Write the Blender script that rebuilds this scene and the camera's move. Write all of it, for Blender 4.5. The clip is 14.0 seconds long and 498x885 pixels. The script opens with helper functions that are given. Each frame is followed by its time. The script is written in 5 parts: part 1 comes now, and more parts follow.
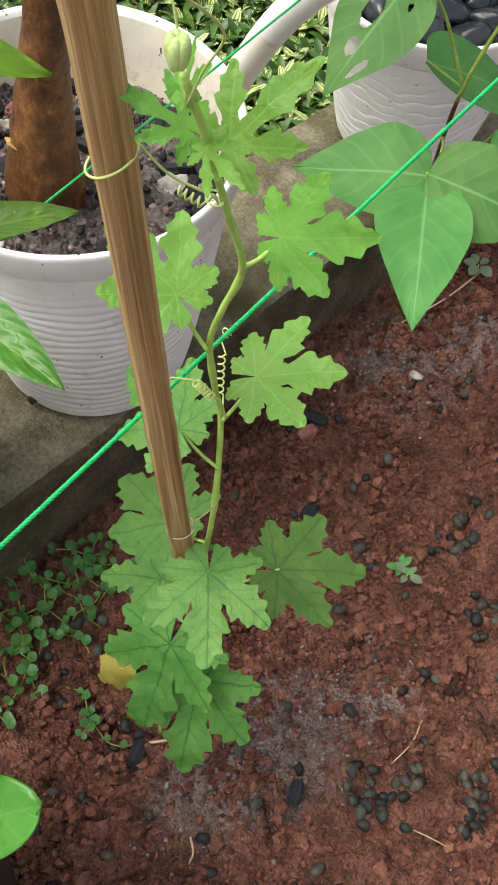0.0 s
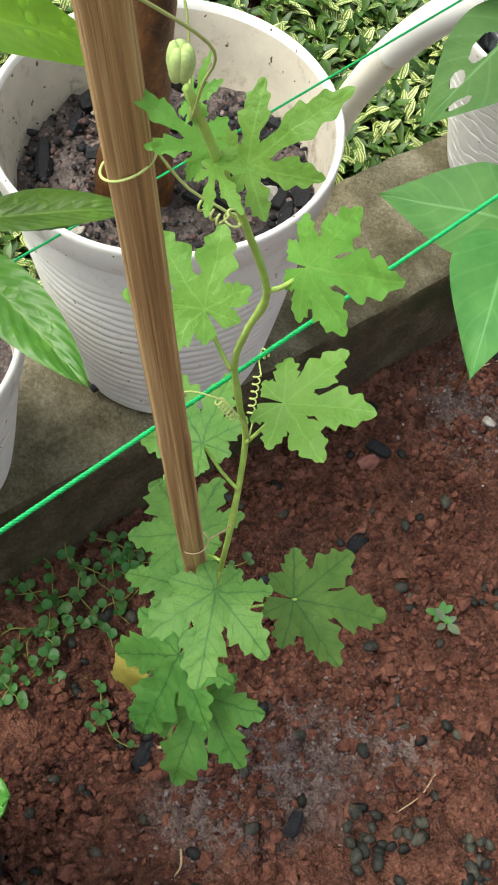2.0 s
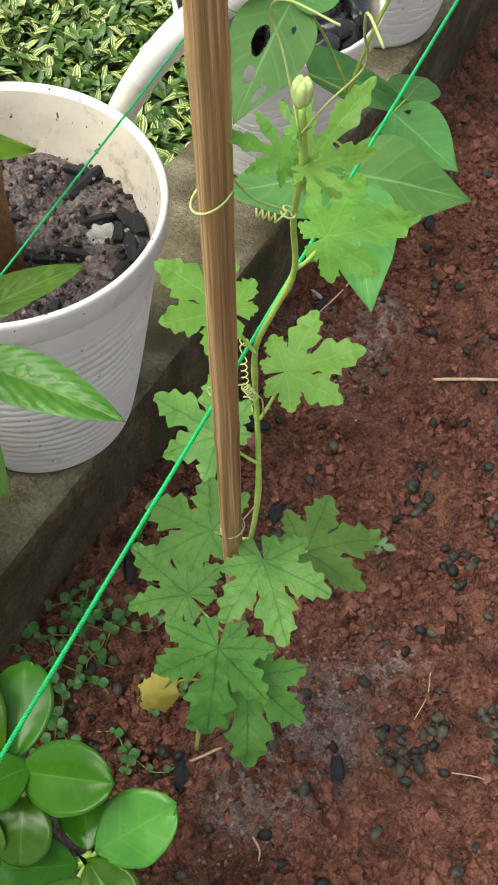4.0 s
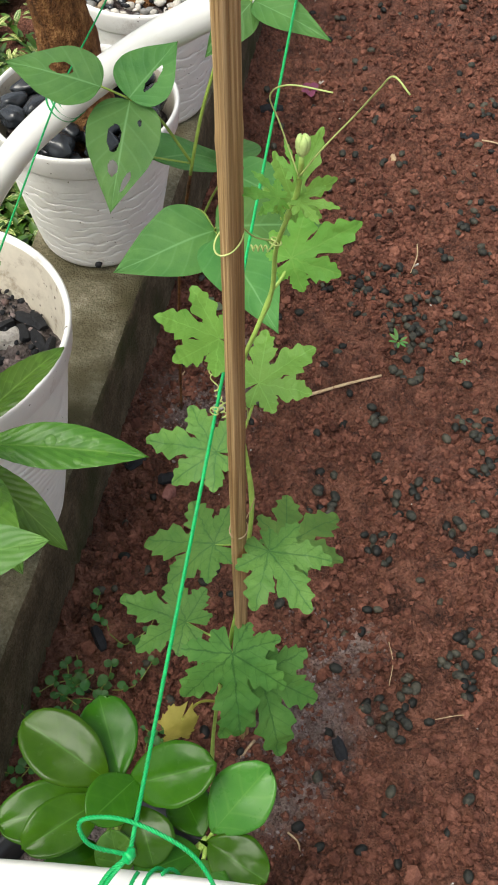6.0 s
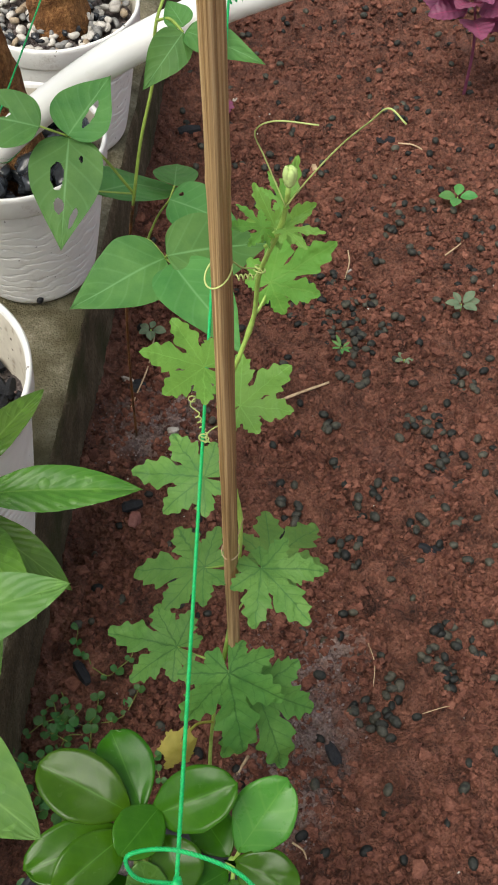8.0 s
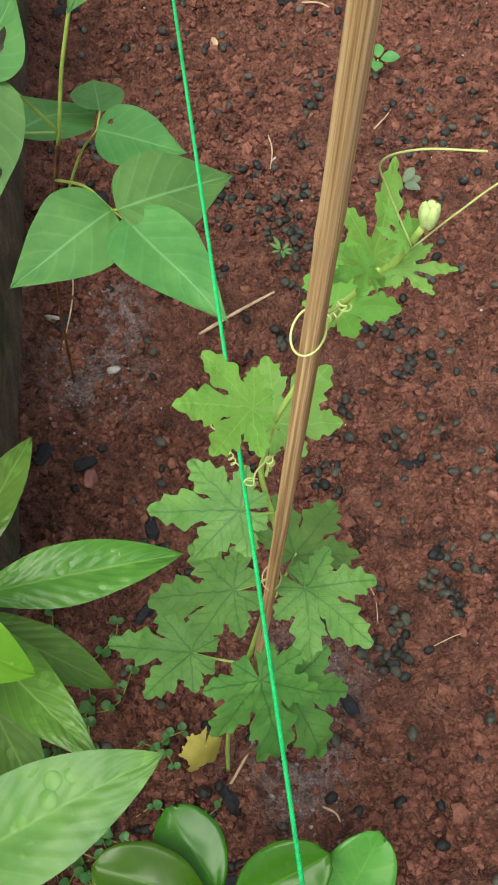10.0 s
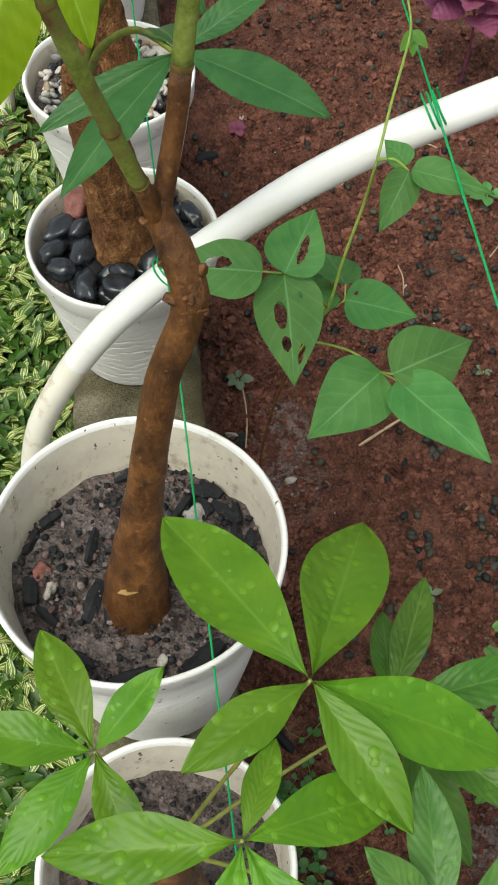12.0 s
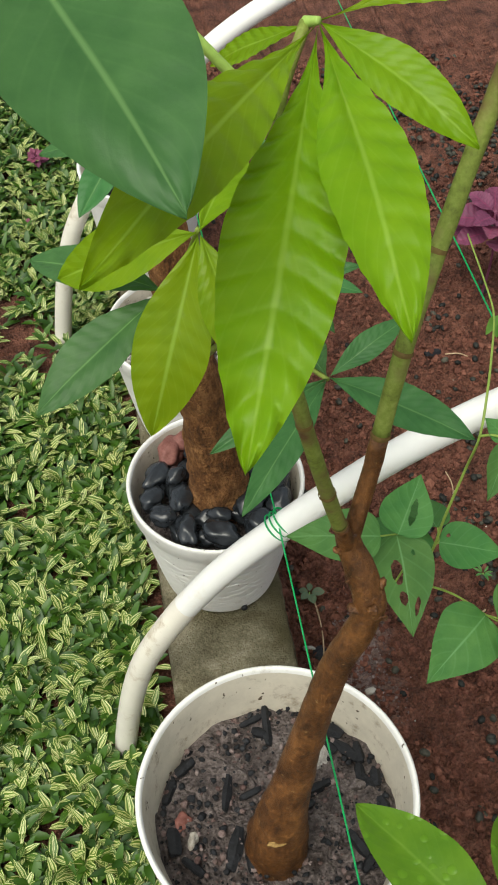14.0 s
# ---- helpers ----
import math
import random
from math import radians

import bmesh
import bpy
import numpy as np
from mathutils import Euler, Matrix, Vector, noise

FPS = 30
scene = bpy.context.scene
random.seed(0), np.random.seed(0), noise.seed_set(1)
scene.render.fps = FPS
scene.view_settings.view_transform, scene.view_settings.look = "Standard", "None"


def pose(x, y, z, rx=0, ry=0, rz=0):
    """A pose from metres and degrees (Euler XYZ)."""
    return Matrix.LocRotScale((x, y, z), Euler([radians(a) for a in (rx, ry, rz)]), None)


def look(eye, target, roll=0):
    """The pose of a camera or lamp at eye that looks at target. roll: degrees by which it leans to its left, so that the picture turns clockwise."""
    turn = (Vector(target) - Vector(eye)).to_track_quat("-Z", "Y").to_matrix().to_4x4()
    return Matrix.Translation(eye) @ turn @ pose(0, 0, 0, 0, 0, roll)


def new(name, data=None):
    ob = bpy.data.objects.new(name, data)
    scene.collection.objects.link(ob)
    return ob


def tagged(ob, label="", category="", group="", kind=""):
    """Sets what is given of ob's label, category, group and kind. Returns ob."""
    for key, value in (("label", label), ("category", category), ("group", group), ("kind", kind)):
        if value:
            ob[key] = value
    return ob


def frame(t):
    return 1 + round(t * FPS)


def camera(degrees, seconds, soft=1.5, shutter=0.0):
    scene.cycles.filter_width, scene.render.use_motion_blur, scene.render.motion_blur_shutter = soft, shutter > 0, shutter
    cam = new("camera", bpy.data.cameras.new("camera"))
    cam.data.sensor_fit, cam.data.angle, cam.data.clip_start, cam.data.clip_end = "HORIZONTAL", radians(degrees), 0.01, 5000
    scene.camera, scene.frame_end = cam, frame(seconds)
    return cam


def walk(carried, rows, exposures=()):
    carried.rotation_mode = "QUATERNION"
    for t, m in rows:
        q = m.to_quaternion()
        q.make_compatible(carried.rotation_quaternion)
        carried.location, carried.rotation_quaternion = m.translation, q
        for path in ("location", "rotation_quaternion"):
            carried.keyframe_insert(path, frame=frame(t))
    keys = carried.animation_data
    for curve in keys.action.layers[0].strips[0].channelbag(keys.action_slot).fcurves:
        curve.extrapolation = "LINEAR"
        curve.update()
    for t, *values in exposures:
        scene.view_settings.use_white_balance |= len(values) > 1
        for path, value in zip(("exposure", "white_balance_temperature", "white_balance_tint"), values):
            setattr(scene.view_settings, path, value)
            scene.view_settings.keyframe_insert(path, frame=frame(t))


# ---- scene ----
cam = camera(26.00, 14.0, 1.9)
ROWS = [
    (0, (0.4097, -0.3028, 0.9963), (0.0885, 0.0803, 0.1303), 6.81),
    (0.5, (0.4059, -0.2889, 0.9879), (0.0703, 0.0793, 0.1208), 8.05),
    (1, (0.4102, -0.2711, 0.9842), (0.0530, 0.0709, 0.1151), 7.93),
    (1.5, (0.4165, -0.2641, 0.9847), (0.0424, 0.0610, 0.1162), 7.78),
    (2, (0.4194, -0.2711, 0.9900), (0.0407, 0.0532, 0.1231), 7.57),
    (2.2, (0.4196, -0.2799, 0.9948), (0.0434, 0.0516, 0.1296), 7.40),
    (4.3, (0.3597, -0.4097, 1.0383), (0.1405, 0.0868, 0.1983), 2.87),
    (4.5, (0.3523, -0.4221, 1.0430), (0.1494, 0.0882, 0.2073), 2.26),
    (5, (0.3395, -0.4521, 1.0606), (0.1704, 0.0866, 0.2352), 0.95),
    (5.5, (0.3354, -0.4839, 1.0818), (0.1866, 0.0791, 0.2688), -0.49),
    (6, (0.3159, -0.5141, 1.1005), (0.1991, 0.0719, 0.2987), 0.47),
    (6.5, (0.3081, -0.5364, 1.1249), (0.2064, 0.0607, 0.3293), 0.53),
    (7, (0.2960, -0.5524, 1.1306), (0.2128, 0.0584, 0.3432), 1.08),
    (7.5, (0.2920, -0.5500, 1.1218), (0.2196, 0.0676, 0.3387), 0.34),
    (7.7, (0.2903, -0.5424, 1.1189), (0.2231, 0.0730, 0.3335), -0.11),
    (9.8, (0.1996, -0.3764, 1.0692), (0.2538, 0.1143, 0.1995), 1.92),
    (10, (0.1985, -0.3746, 1.0679), (0.2459, 0.1145, 0.1970), 0.53),
    (10.5, (0.1642, -0.3736, 1.0819), (0.2135, 0.1128, 0.2096), -0.84),
    (11, (0.0866, -0.3877, 1.1556), (0.1380, 0.1111, 0.2904), 0.14),
    (11.5, (0.0214, -0.3992, 1.2053), (0.0783, 0.1199, 0.3525), 0.00),
    (12, (-0.0388, -0.3950, 1.2468), (0.0273, 0.1426, 0.4062), 0.37),
    (12.5, (-0.0930, -0.3913, 1.2892), (-0.0144, 0.1721, 0.4668), 0.65),
    (13, (-0.1290, -0.3847, 1.3331), (-0.0408, 0.2041, 0.5297), 0.20),
    (13.5, (-0.1507, -0.3728, 1.3707), (-0.0567, 0.2419, 0.5876), -0.34),
    (14, (-0.1602, -0.3474, 1.3859), (-0.0627, 0.2932, 0.6242), -1.26),
]
EXPOSURES = [(0, 1.10, 6500, 9), (2, 1.07, 6500, 6), (4.5, 0.98, 6500, 7), (6, 0.80, 6500, 8), (7.5, 0.64, 6500, 9), (10, 1.0, 6400, 7), (10.5, 0.96, 6430, 7), (11, 0.75, 6450, 7), (11.5, 0.56, 6400, 5), (12, 0.44, 6400, 3), (13, 0.32, 6450, 3), (14, 0.33, 6500, 4)]
walk(cam, [(t, look(eye, target, roll)) for t, eye, target, roll in ROWS], EXPOSURES)

# ---- sky and light: bright, thinly overcast morning ----
world = bpy.data.worlds.new("sky")
scene.world = world
world.use_nodes = True
wn, wl = world.node_tree.nodes, world.node_tree.links
sky = wn.new("ShaderNodeTexSky")
sky.sky_type, sky.sun_disc = "NISHITA", False
SUN_EL, SUN_AZ = radians(64), radians(-140)
sky.sun_elevation, sky.sun_rotation = SUN_EL, SUN_AZ
sky.air_density, sky.dust_density = 1.0, 3.0
wn["Background"].inputs["Strength"].default_value = 0.122
haze = wn.new("ShaderNodeHueSaturation")
haze.inputs["Saturation"].default_value = 0.36
wl.new(sky.outputs[0], haze.inputs["Color"])
wl.new(haze.outputs[0], wn["Background"].inputs["Color"])
sun_data = bpy.data.lights.new("sun", "SUN")
sun_data.energy, sun_data.angle, sun_data.color = 2.3, radians(40), (1.0, 0.94, 0.83)
sun = new("sun", sun_data)
sun_way = Vector((math.sin(SUN_AZ) * math.cos(SUN_EL), math.cos(SUN_AZ) * math.cos(SUN_EL), math.sin(SUN_EL)))
sun.matrix_world = look(sun_way * 20, (0, 0, 0))


# ---- material helpers ----
def material(name):
    m = bpy.data.materials.new(name)
    m.use_nodes = True
    return m, m.node_tree.nodes, m.node_tree.links, m.node_tree.nodes["Principled BSDF"]


def ramp(nodes, links, source, stops):
    r = nodes.new("ShaderNodeValToRGB")
    while len(r.color_ramp.elements) < len(stops):
        r.color_ramp.elements.new(0.5)
    for e, (at, c) in zip(r.color_ramp.elements, stops):
        e.position, e.color = at, (*c, 1)
    links.new(source, r.inputs[0])
    return r.outputs[0]


def tex_noise(nodes, links, scale, detail=4.0, rough=0.6, vector=None):
    n = nodes.new("ShaderNodeTexNoise")
    n.inputs["Scale"].default_value, n.inputs["Detail"].default_value, n.inputs["Roughness"].default_value = scale, detail, rough
    links.new(vector or place_of(nodes), n.inputs["Vector"])
    return n.outputs[0]


def place_of(nodes):
    return nodes.new("ShaderNodeNewGeometry").outputs["Position"]


def calc(nodes, links, op, a, b=None, c=None):
    n = nodes.new("ShaderNodeMath")
    n.operation = op
    for i, v in enumerate((a, b, c)):
        if v is None:
            continue
        if isinstance(v, (int, float)):
            n.inputs[i].default_value = v
        else:
            links.new(v, n.inputs[i])
    return n.outputs[0]


def blend(nodes, links, fac, a, b, kind="MIX"):
    n = nodes.new("ShaderNodeMix")
    n.data_type, n.blend_type = "RGBA", kind
    for sock, v in ((n.inputs["Factor"], fac), (n.inputs["A"], a), (n.inputs["B"], b)):
        if isinstance(v, (int, float)):
            sock.default_value = v
        elif isinstance(v, tuple):
            sock.default_value = (*v, 1)
        else:
            links.new(v, sock)
    return n.outputs["Result"]


def bump(nodes, links, bsdf, height, strength, distance):
    b = nodes.new("ShaderNodeBump")
    b.inputs["Strength"].default_value, b.inputs["Distance"].default_value = strength, distance
    links.new(height, b.inputs["Height"])
    links.new(b.outputs[0], bsdf.inputs["Normal"])


def rough_mat(name, stops, scale, rough=0.9, fine=6.0, strength=0.6, distance=0.002, island=0.0, spec=0.3, second=None, clods=0.0, ashes=(), stretch=0.0):
    """A rough natural surface: two scales of noise in colour and relief."""
    m, n, l, b = material(name)
    along = None
    if stretch:
        mp = n.new("ShaderNodeMapping")
        mp.inputs["Scale"].default_value = (1, 1, stretch)
        l.new(place_of(n), mp.inputs[0])
        along = mp.outputs[0]
    big = tex_noise(n, l, scale, 4.0, 0.6, along)
    small = tex_noise(n, l, scale * fine, 5.0, 0.7, along)
    mixed = calc(n, l, "ADD", calc(n, l, "MULTIPLY", big, 0.55), calc(n, l, "MULTIPLY", small, 0.45))
    if island:
        r = n.new("ShaderNodeNewGeometry").outputs["Random Per Island"]
        mixed = calc(n, l, "ADD", mixed, calc(n, l, "MULTIPLY", calc(n, l, "SUBTRACT", r, 0.5), island))
    col = ramp(n, l, mixed, stops)
    if second:
        mask = ramp(n, l, tex_noise(n, l, second[0], 3.0), [(second[1], (0, 0, 0)), (second[2], (1, 1, 1))])
        col = blend(n, l, mask, col, second[3])
    for x, y, r in ashes:
        # a spill of pale ash with a ragged edge
        d = n.new("ShaderNodeVectorMath")
        d.operation = "DISTANCE"
        l.new(place_of(n), d.inputs[0])
        d.inputs[1].default_value = (x, y, 0.0)
        edge = calc(n, l, "MULTIPLY_ADD", tex_noise(n, l, 28.0, 6.0, 0.7), -1.5 * r, calc(n, l, "ADD", d.outputs["Value"], 0.75 * r))
        mask = n.new("ShaderNodeMapRange")
        l.new(edge, mask.inputs[0])
        for i, v in enumerate((0.25 * r, 1.05 * r, 1.0, 0.0)):
            mask.inputs[i + 1].default_value = v
        col = blend(n, l, calc(n, l, "MULTIPLY", mask.outputs[0], tex_noise(n, l, 210.0, 4.0, 0.7)), col, (0.40, 0.345, 0.325))
    l.new(col, b.inputs["Base Color"])
    b.inputs["Roughness"].default_value = rough
    b.inputs["Specular IOR Level"].default_value = spec
    height = small
    if clods:
        warp = n.new("ShaderNodeVectorMath")
        warp.operation = "MULTIPLY_ADD"
        wob = n.new("ShaderNodeTexNoise")
        wob.inputs["Scale"].default_value = clods * 0.8
        l.new(place_of(n), wob.inputs["Vector"])
        l.new(wob.outputs["Color"], warp.inputs[0])
        warp.inputs[1].default_value = (0.006, 0.006, 0.006)
        l.new(place_of(n), warp.inputs[2])
        for k, share in ((1.0, 1.0), (2.3, 0.5)):
            cells = n.new("ShaderNodeTexVoronoi")
            cells.inputs["Scale"].default_value = clods * k
            l.new(warp.outputs[0], cells.inputs["Vector"])
            height = calc(n, l, "ADD", height, calc(n, l, "MULTIPLY", cells.outputs["Distance"], -1.6 * share))
    bump(n, l, b, height, strength, distance)
    return m


def leaf_mat(name, dark, light, vein, rough=0.42, clear=0.35, chevron=9.0, vein_mix=0.55, relief=0.5, glow=(0.3, 0.5, 0.05), mid=0.02, drops=0.0, gloss=0.3, sides=1.0):
    """A leaf blade: UV u runs base to tip, v across; pale midrib and slanting side veins; lets light through."""
    m, n, l, b = material(name)
    uv = n.new("ShaderNodeUVMap")
    sep = n.new("ShaderNodeSeparateXYZ")
    l.new(uv.outputs[0], sep.inputs[0])
    across = calc(n, l, "ABSOLUTE", calc(n, l, "SUBTRACT", sep.outputs[1], 0.5))
    rib = n.new("ShaderNodeMapRange")
    l.new(across, rib.inputs[0])
    for i, v in enumerate((mid * 0.4, mid * 1.6, 1.0, 0.0)):
        rib.inputs[i + 1].default_value = v
    wave = calc(n, l, "SINE", calc(n, l, "MULTIPLY", calc(n, l, "SUBTRACT", sep.outputs[0], calc(n, l, "MULTIPLY", across, 0.55)), chevron * 6.2832))
    side = n.new("ShaderNodeMapRange")
    l.new(wave, side.inputs[0])
    for i, v in enumerate((0.84, 1.0, 0.0, 0.6 * sides)):
        side.inputs[i + 1].default_value = v
    veins = calc(n, l, "MAXIMUM", rib.outputs[0], side.outputs[0])
    patch = tex_noise(n, l, 45.0, 4.0)
    tone = ramp(n, l, patch, [(0.3, dark), (0.7, light)])
    ran = n.new("ShaderNodeObjectInfo").outputs["Random"]
    hsv = n.new("ShaderNodeHueSaturation")
    l.new(calc(n, l, "MULTIPLY_ADD", ran, 0.03, 0.485), hsv.inputs["Hue"])
    l.new(calc(n, l, "MULTIPLY_ADD", ran, 0.3, 0.85), hsv.inputs["Value"])
    l.new(tone, hsv.inputs["Color"])
    col = blend(n, l, calc(n, l, "MULTIPLY", veins, vein_mix), hsv.outputs[0], vein)
    l.new(col, b.inputs["Base Color"])
    l.new(calc(n, l, "MULTIPLY_ADD", tex_noise(n, l, 160.0), 0.3, rough - 0.15), b.inputs["Roughness"])
    height = calc(n, l, "ADD", calc(n, l, "MULTIPLY", wave, -0.16), calc(n, l, "MULTIPLY", tex_noise(n, l, 260.0), 0.5))
    if drops:
        cells = n.new("ShaderNodeTexVoronoi")
        cells.inputs["Scale"].default_value = 120.0
        l.new(place_of(n), cells.inputs["Vector"])
        bead = n.new("ShaderNodeMapRange")
        l.new(cells.outputs["Distance"], bead.inputs[0])
        for i, v in enumerate((0.0, 0.42, 1.0, 0.0)):
            bead.inputs[i + 1].default_value = v
        pick = calc(n, l, "GREATER_THAN", tex_noise(n, l, 60.0, 1.0), 0.5)
        wet = calc(n, l, "MULTIPLY", calc(n, l, "SQRT", bead.outputs[0]), pick)
        height = calc(n, l, "ADD", height, calc(n, l, "MULTIPLY", wet, drops))
        # yellowish blisters in the blade, with the beads' glints put into the colour
        l.new(blend(n, l, calc(n, l, "MULTIPLY", wet, 0.3), col, tuple(min(1.0, 1.9 * c) for c in light)), b.inputs["Base Color"])
    b.inputs["Specular IOR Level"].default_value = gloss
    bump(n, l, b, height, relief, 0.0012)
    thin = n.new("ShaderNodeBsdfTranslucent")
    l.new(blend(n, l, 0.5, col, glow), thin.inputs[0])
    mix = n.new("ShaderNodeMixShader")
    mix.inputs[0].default_value = clear
    l.new(b.outputs[0], mix.inputs[1])
    l.new(thin.outputs[0], mix.inputs[2])
    l.new(mix.outputs[0], n["Material Output"].inputs[0])
    return m


def plain_mat(name, colour, rough=0.5, spec=0.5, spot=0.15, scale=60.0, relief=0.15, dirt=None, specks=None):
    """A made surface with faint mottling and fine relief; dirt: (scale, low, high, colour)."""
    m, n, l, b = material(name)
    t = tex_noise(n, l, scale, 5.0, 0.65)
    lo, hi = tuple(c * (1 - spot) for c in colour), tuple(min(1, c * (1 + spot)) for c in colour)
    col = ramp(n, l, t, [(0.3, lo), (0.7, hi)])
    if dirt:
        mask = ramp(n, l, tex_noise(n, l, dirt[0], 6.0, 0.75), [(dirt[1], (0, 0, 0)), (dirt[2], (1, 1, 1))])
        col = blend(n, l, mask, col, dirt[3])
    if specks:
        mask = ramp(n, l, tex_noise(n, l, specks[0], 2.0, 0.5), [(specks[1], (0, 0, 0)), (specks[1] + 0.03, (1, 1, 1))])
        col = blend(n, l, mask, col, (0.09, 0.065, 0.04))
    l.new(col, b.inputs["Base Color"])
    b.inputs["Roughness"].default_value, b.inputs["Specular IOR Level"].default_value = rough, spec
    bump(n, l, b, tex_noise(n, l, scale * 6, 3.0), relief, 0.0006)
    return m


# ---- materials ----
SOIL = rough_mat("red_laterite_soil", [(0.36, (0.030, 0.012, 0.008)), (0.5, (0.152, 0.062, 0.040)), (0.65, (0.30, 0.132, 0.088))], 26.0, 0.88, 9.0, 0.95, 0.005, second=(5.0, 0.58, 0.75, (0.14, 0.062, 0.048)), clods=170.0, ashes=((0.085, 0.335, 0.075), (0.285, -0.06, 0.075), (0.27, -0.14, 0.06), (0.12, 0.42, 0.05), (0.32, 0.04, 0.05)))
CRUMB = rough_mat("soil_crumb", [(0.32, (0.042, 0.0165, 0.0115)), (0.5, (0.15, 0.061, 0.042)), (0.66, (0.27, 0.117, 0.08))], 40.0, 0.92, 7.0, 1.0, 0.003, island=0.16, spec=0.15)
ASH = rough_mat("ashen_soil", [(0.3, (0.09, 0.05, 0.045)), (0.55, (0.2, 0.14, 0.13)), (0.75, (0.36, 0.3, 0.29))], 70.0, 0.95, 5.0, 0.9, 0.003, island=0.3)
PEBBLE = rough_mat("dark_grey_pebble", [(0.28, (0.006, 0.0065, 0.006)), (0.5, (0.020, 0.021, 0.017)), (0.78, (0.075, 0.07, 0.05))], 90.0, 0.6, 4.0, 0.4, 0.001, island=0.42)
POT_SOIL = rough_mat("dry_potting_soil", [(0.32, (0.036, 0.03, 0.029)), (0.5, (0.155, 0.125, 0.118)), (0.68, (0.33, 0.28, 0.265))], 45.0, 0.95, 6.0, 1.0, 0.006, second=(20.0, 0.58, 0.68, (0.04, 0.028, 0.024)), clods=110.0)
CHARCOAL = rough_mat("charcoal", [(0.3, (0.006, 0.0065, 0.008)), (0.6, (0.017, 0.018, 0.022)), (0.85, (0.07, 0.068, 0.07))], 70.0, 0.72, 4.0, 0.7, 0.002, island=0.2, spec=0.3)
CONCRETE = rough_mat("weathered_concrete", [(0.34, (0.06, 0.052, 0.027)), (0.5, (0.185, 0.162, 0.10)), (0.66, (0.34, 0.308, 0.22))], 22.0, 0.92, 11.0, 0.7, 0.003, second=(9.0, 0.46, 0.70, (0.08, 0.068, 0.03)), clods=330.0)
# darker mossy concrete: the shade on the kerb's sides is in its colour
SHADED_CONCRETE = rough_mat("shaded_mossy_concrete", [(0.34, (0.030, 0.023, 0.012)), (0.5, (0.098, 0.073, 0.041)), (0.66, (0.20, 0.155, 0.10))], 24.0, 0.9, 9.0, 0.8, 0.003, second=(11.0, 0.5, 0.68, (0.045, 0.045, 0.014)), clods=260.0)
WHITE_POT = plain_mat("white_pot_plastic", (0.79, 0.78, 0.745), 0.45, 0.4, 0.06, 30.0, 0.12, dirt=(26.0, 0.57, 0.80, (0.42, 0.37, 0.31)), specks=(130.0, 0.72))
POT_INSIDE = plain_mat("stained_pot_inside", (0.60, 0.55, 0.45), 0.6, 0.3, 0.1, 40.0, 0.2, dirt=(38.0, 0.54, 0.76, (0.2, 0.14, 0.08)), specks=(110.0, 0.69))
PVC = plain_mat("white_pvc", (0.85, 0.845, 0.81), 0.28, 0.5, 0.04, 12.0, 0.06, dirt=(7.0, 0.58, 0.85, (0.66, 0.59, 0.44)))
OLD_PVC = plain_mat("yellowed_pvc", (0.80, 0.76, 0.665), 0.4, 0.5, 0.06, 20.0, 0.08, dirt=(30.0, 0.55, 0.8, (0.4, 0.3, 0.17)))
TWINE = plain_mat("green_twine", (0.0, 0.34, 0.085), 0.45, 0.5, 0.25, 400.0, 0.3)
STONE = rough_mat("black_river_stone", [(0.3, (0.010, 0.012, 0.015)), (0.6, (0.026, 0.030, 0.035)), (0.85, (0.06, 0.065, 0.07))], 40.0, 0.27, 5.0, 0.12, 0.0006, spec=0.55)
RED_STONE = rough_mat("red_brown_stone", [(0.3, (0.12, 0.04, 0.03)), (0.7, (0.28, 0.12, 0.1))], 60.0, 0.6, 4.0, 0.3, 0.001)
PALE_STONE = rough_mat("pale_stone", [(0.3, (0.17, 0.14, 0.115)), (0.55, (0.34, 0.31, 0.27)), (0.8, (0.55, 0.52, 0.47))], 70.0, 0.75, 4.0, 0.5, 0.002, island=0.6)
BARK = rough_mat("brown_bark", [(0.39, (0.040, 0.016, 0.005)), (0.51, (0.118, 0.047, 0.012)), (0.64, (0.235, 0.102, 0.029))], 48.0, 0.46, 5.0, 0.75, 0.003, second=(190.0, 0.66, 0.74, (0.28, 0.17, 0.07)), stretch=0.7, spec=0.45)
ROUGH_BARK = rough_mat("rough_trunk_bark", [(0.34, (0.065, 0.026, 0.008)), (0.5, (0.21, 0.09, 0.028)), (0.66, (0.40, 0.20, 0.075))], 70.0, 0.8, 4.0, 0.8, 0.003, clods=300.0, stretch=0.45)
STRAW = rough_mat("dry_straw", [(0.3, (0.3, 0.2, 0.11)), (0.7, (0.55, 0.42, 0.27))], 90.0, 0.8, 4.0, 0.3, 0.001)


# ---- geometry helpers ----
def thing(name, at, label, category, group="", kind=""):
    ob = new(name)
    ob.location = at
    ob.empty_display_size = 0.02
    return tagged(ob, label, category, group, kind)


def to_mesh(name, bm, mat, smooth=True):
    me = bpy.data.meshes.new(name)
    bm.to_mesh(me)
    bm.free()
    for p in me.polygons:
        p.use_smooth = smooth
    if mat:
        me.materials.append(mat)
    return me


def origin_of(ob):
    p = Vector(ob.location)
    while ob.parent:
        ob = ob.parent
        p += Vector(ob.location)
    return p


def part(name, bm, mat, parent=None, label="", smooth=True):
    """One mesh, given in world places, as a part of a thing or of a part."""
    me = to_mesh(name, bm, mat, smooth)
    ob = new(name, me)
    if parent:
        ob.parent = parent
        me.transform(Matrix.Translation(-origin_of(parent)))
    return tagged(ob, label)


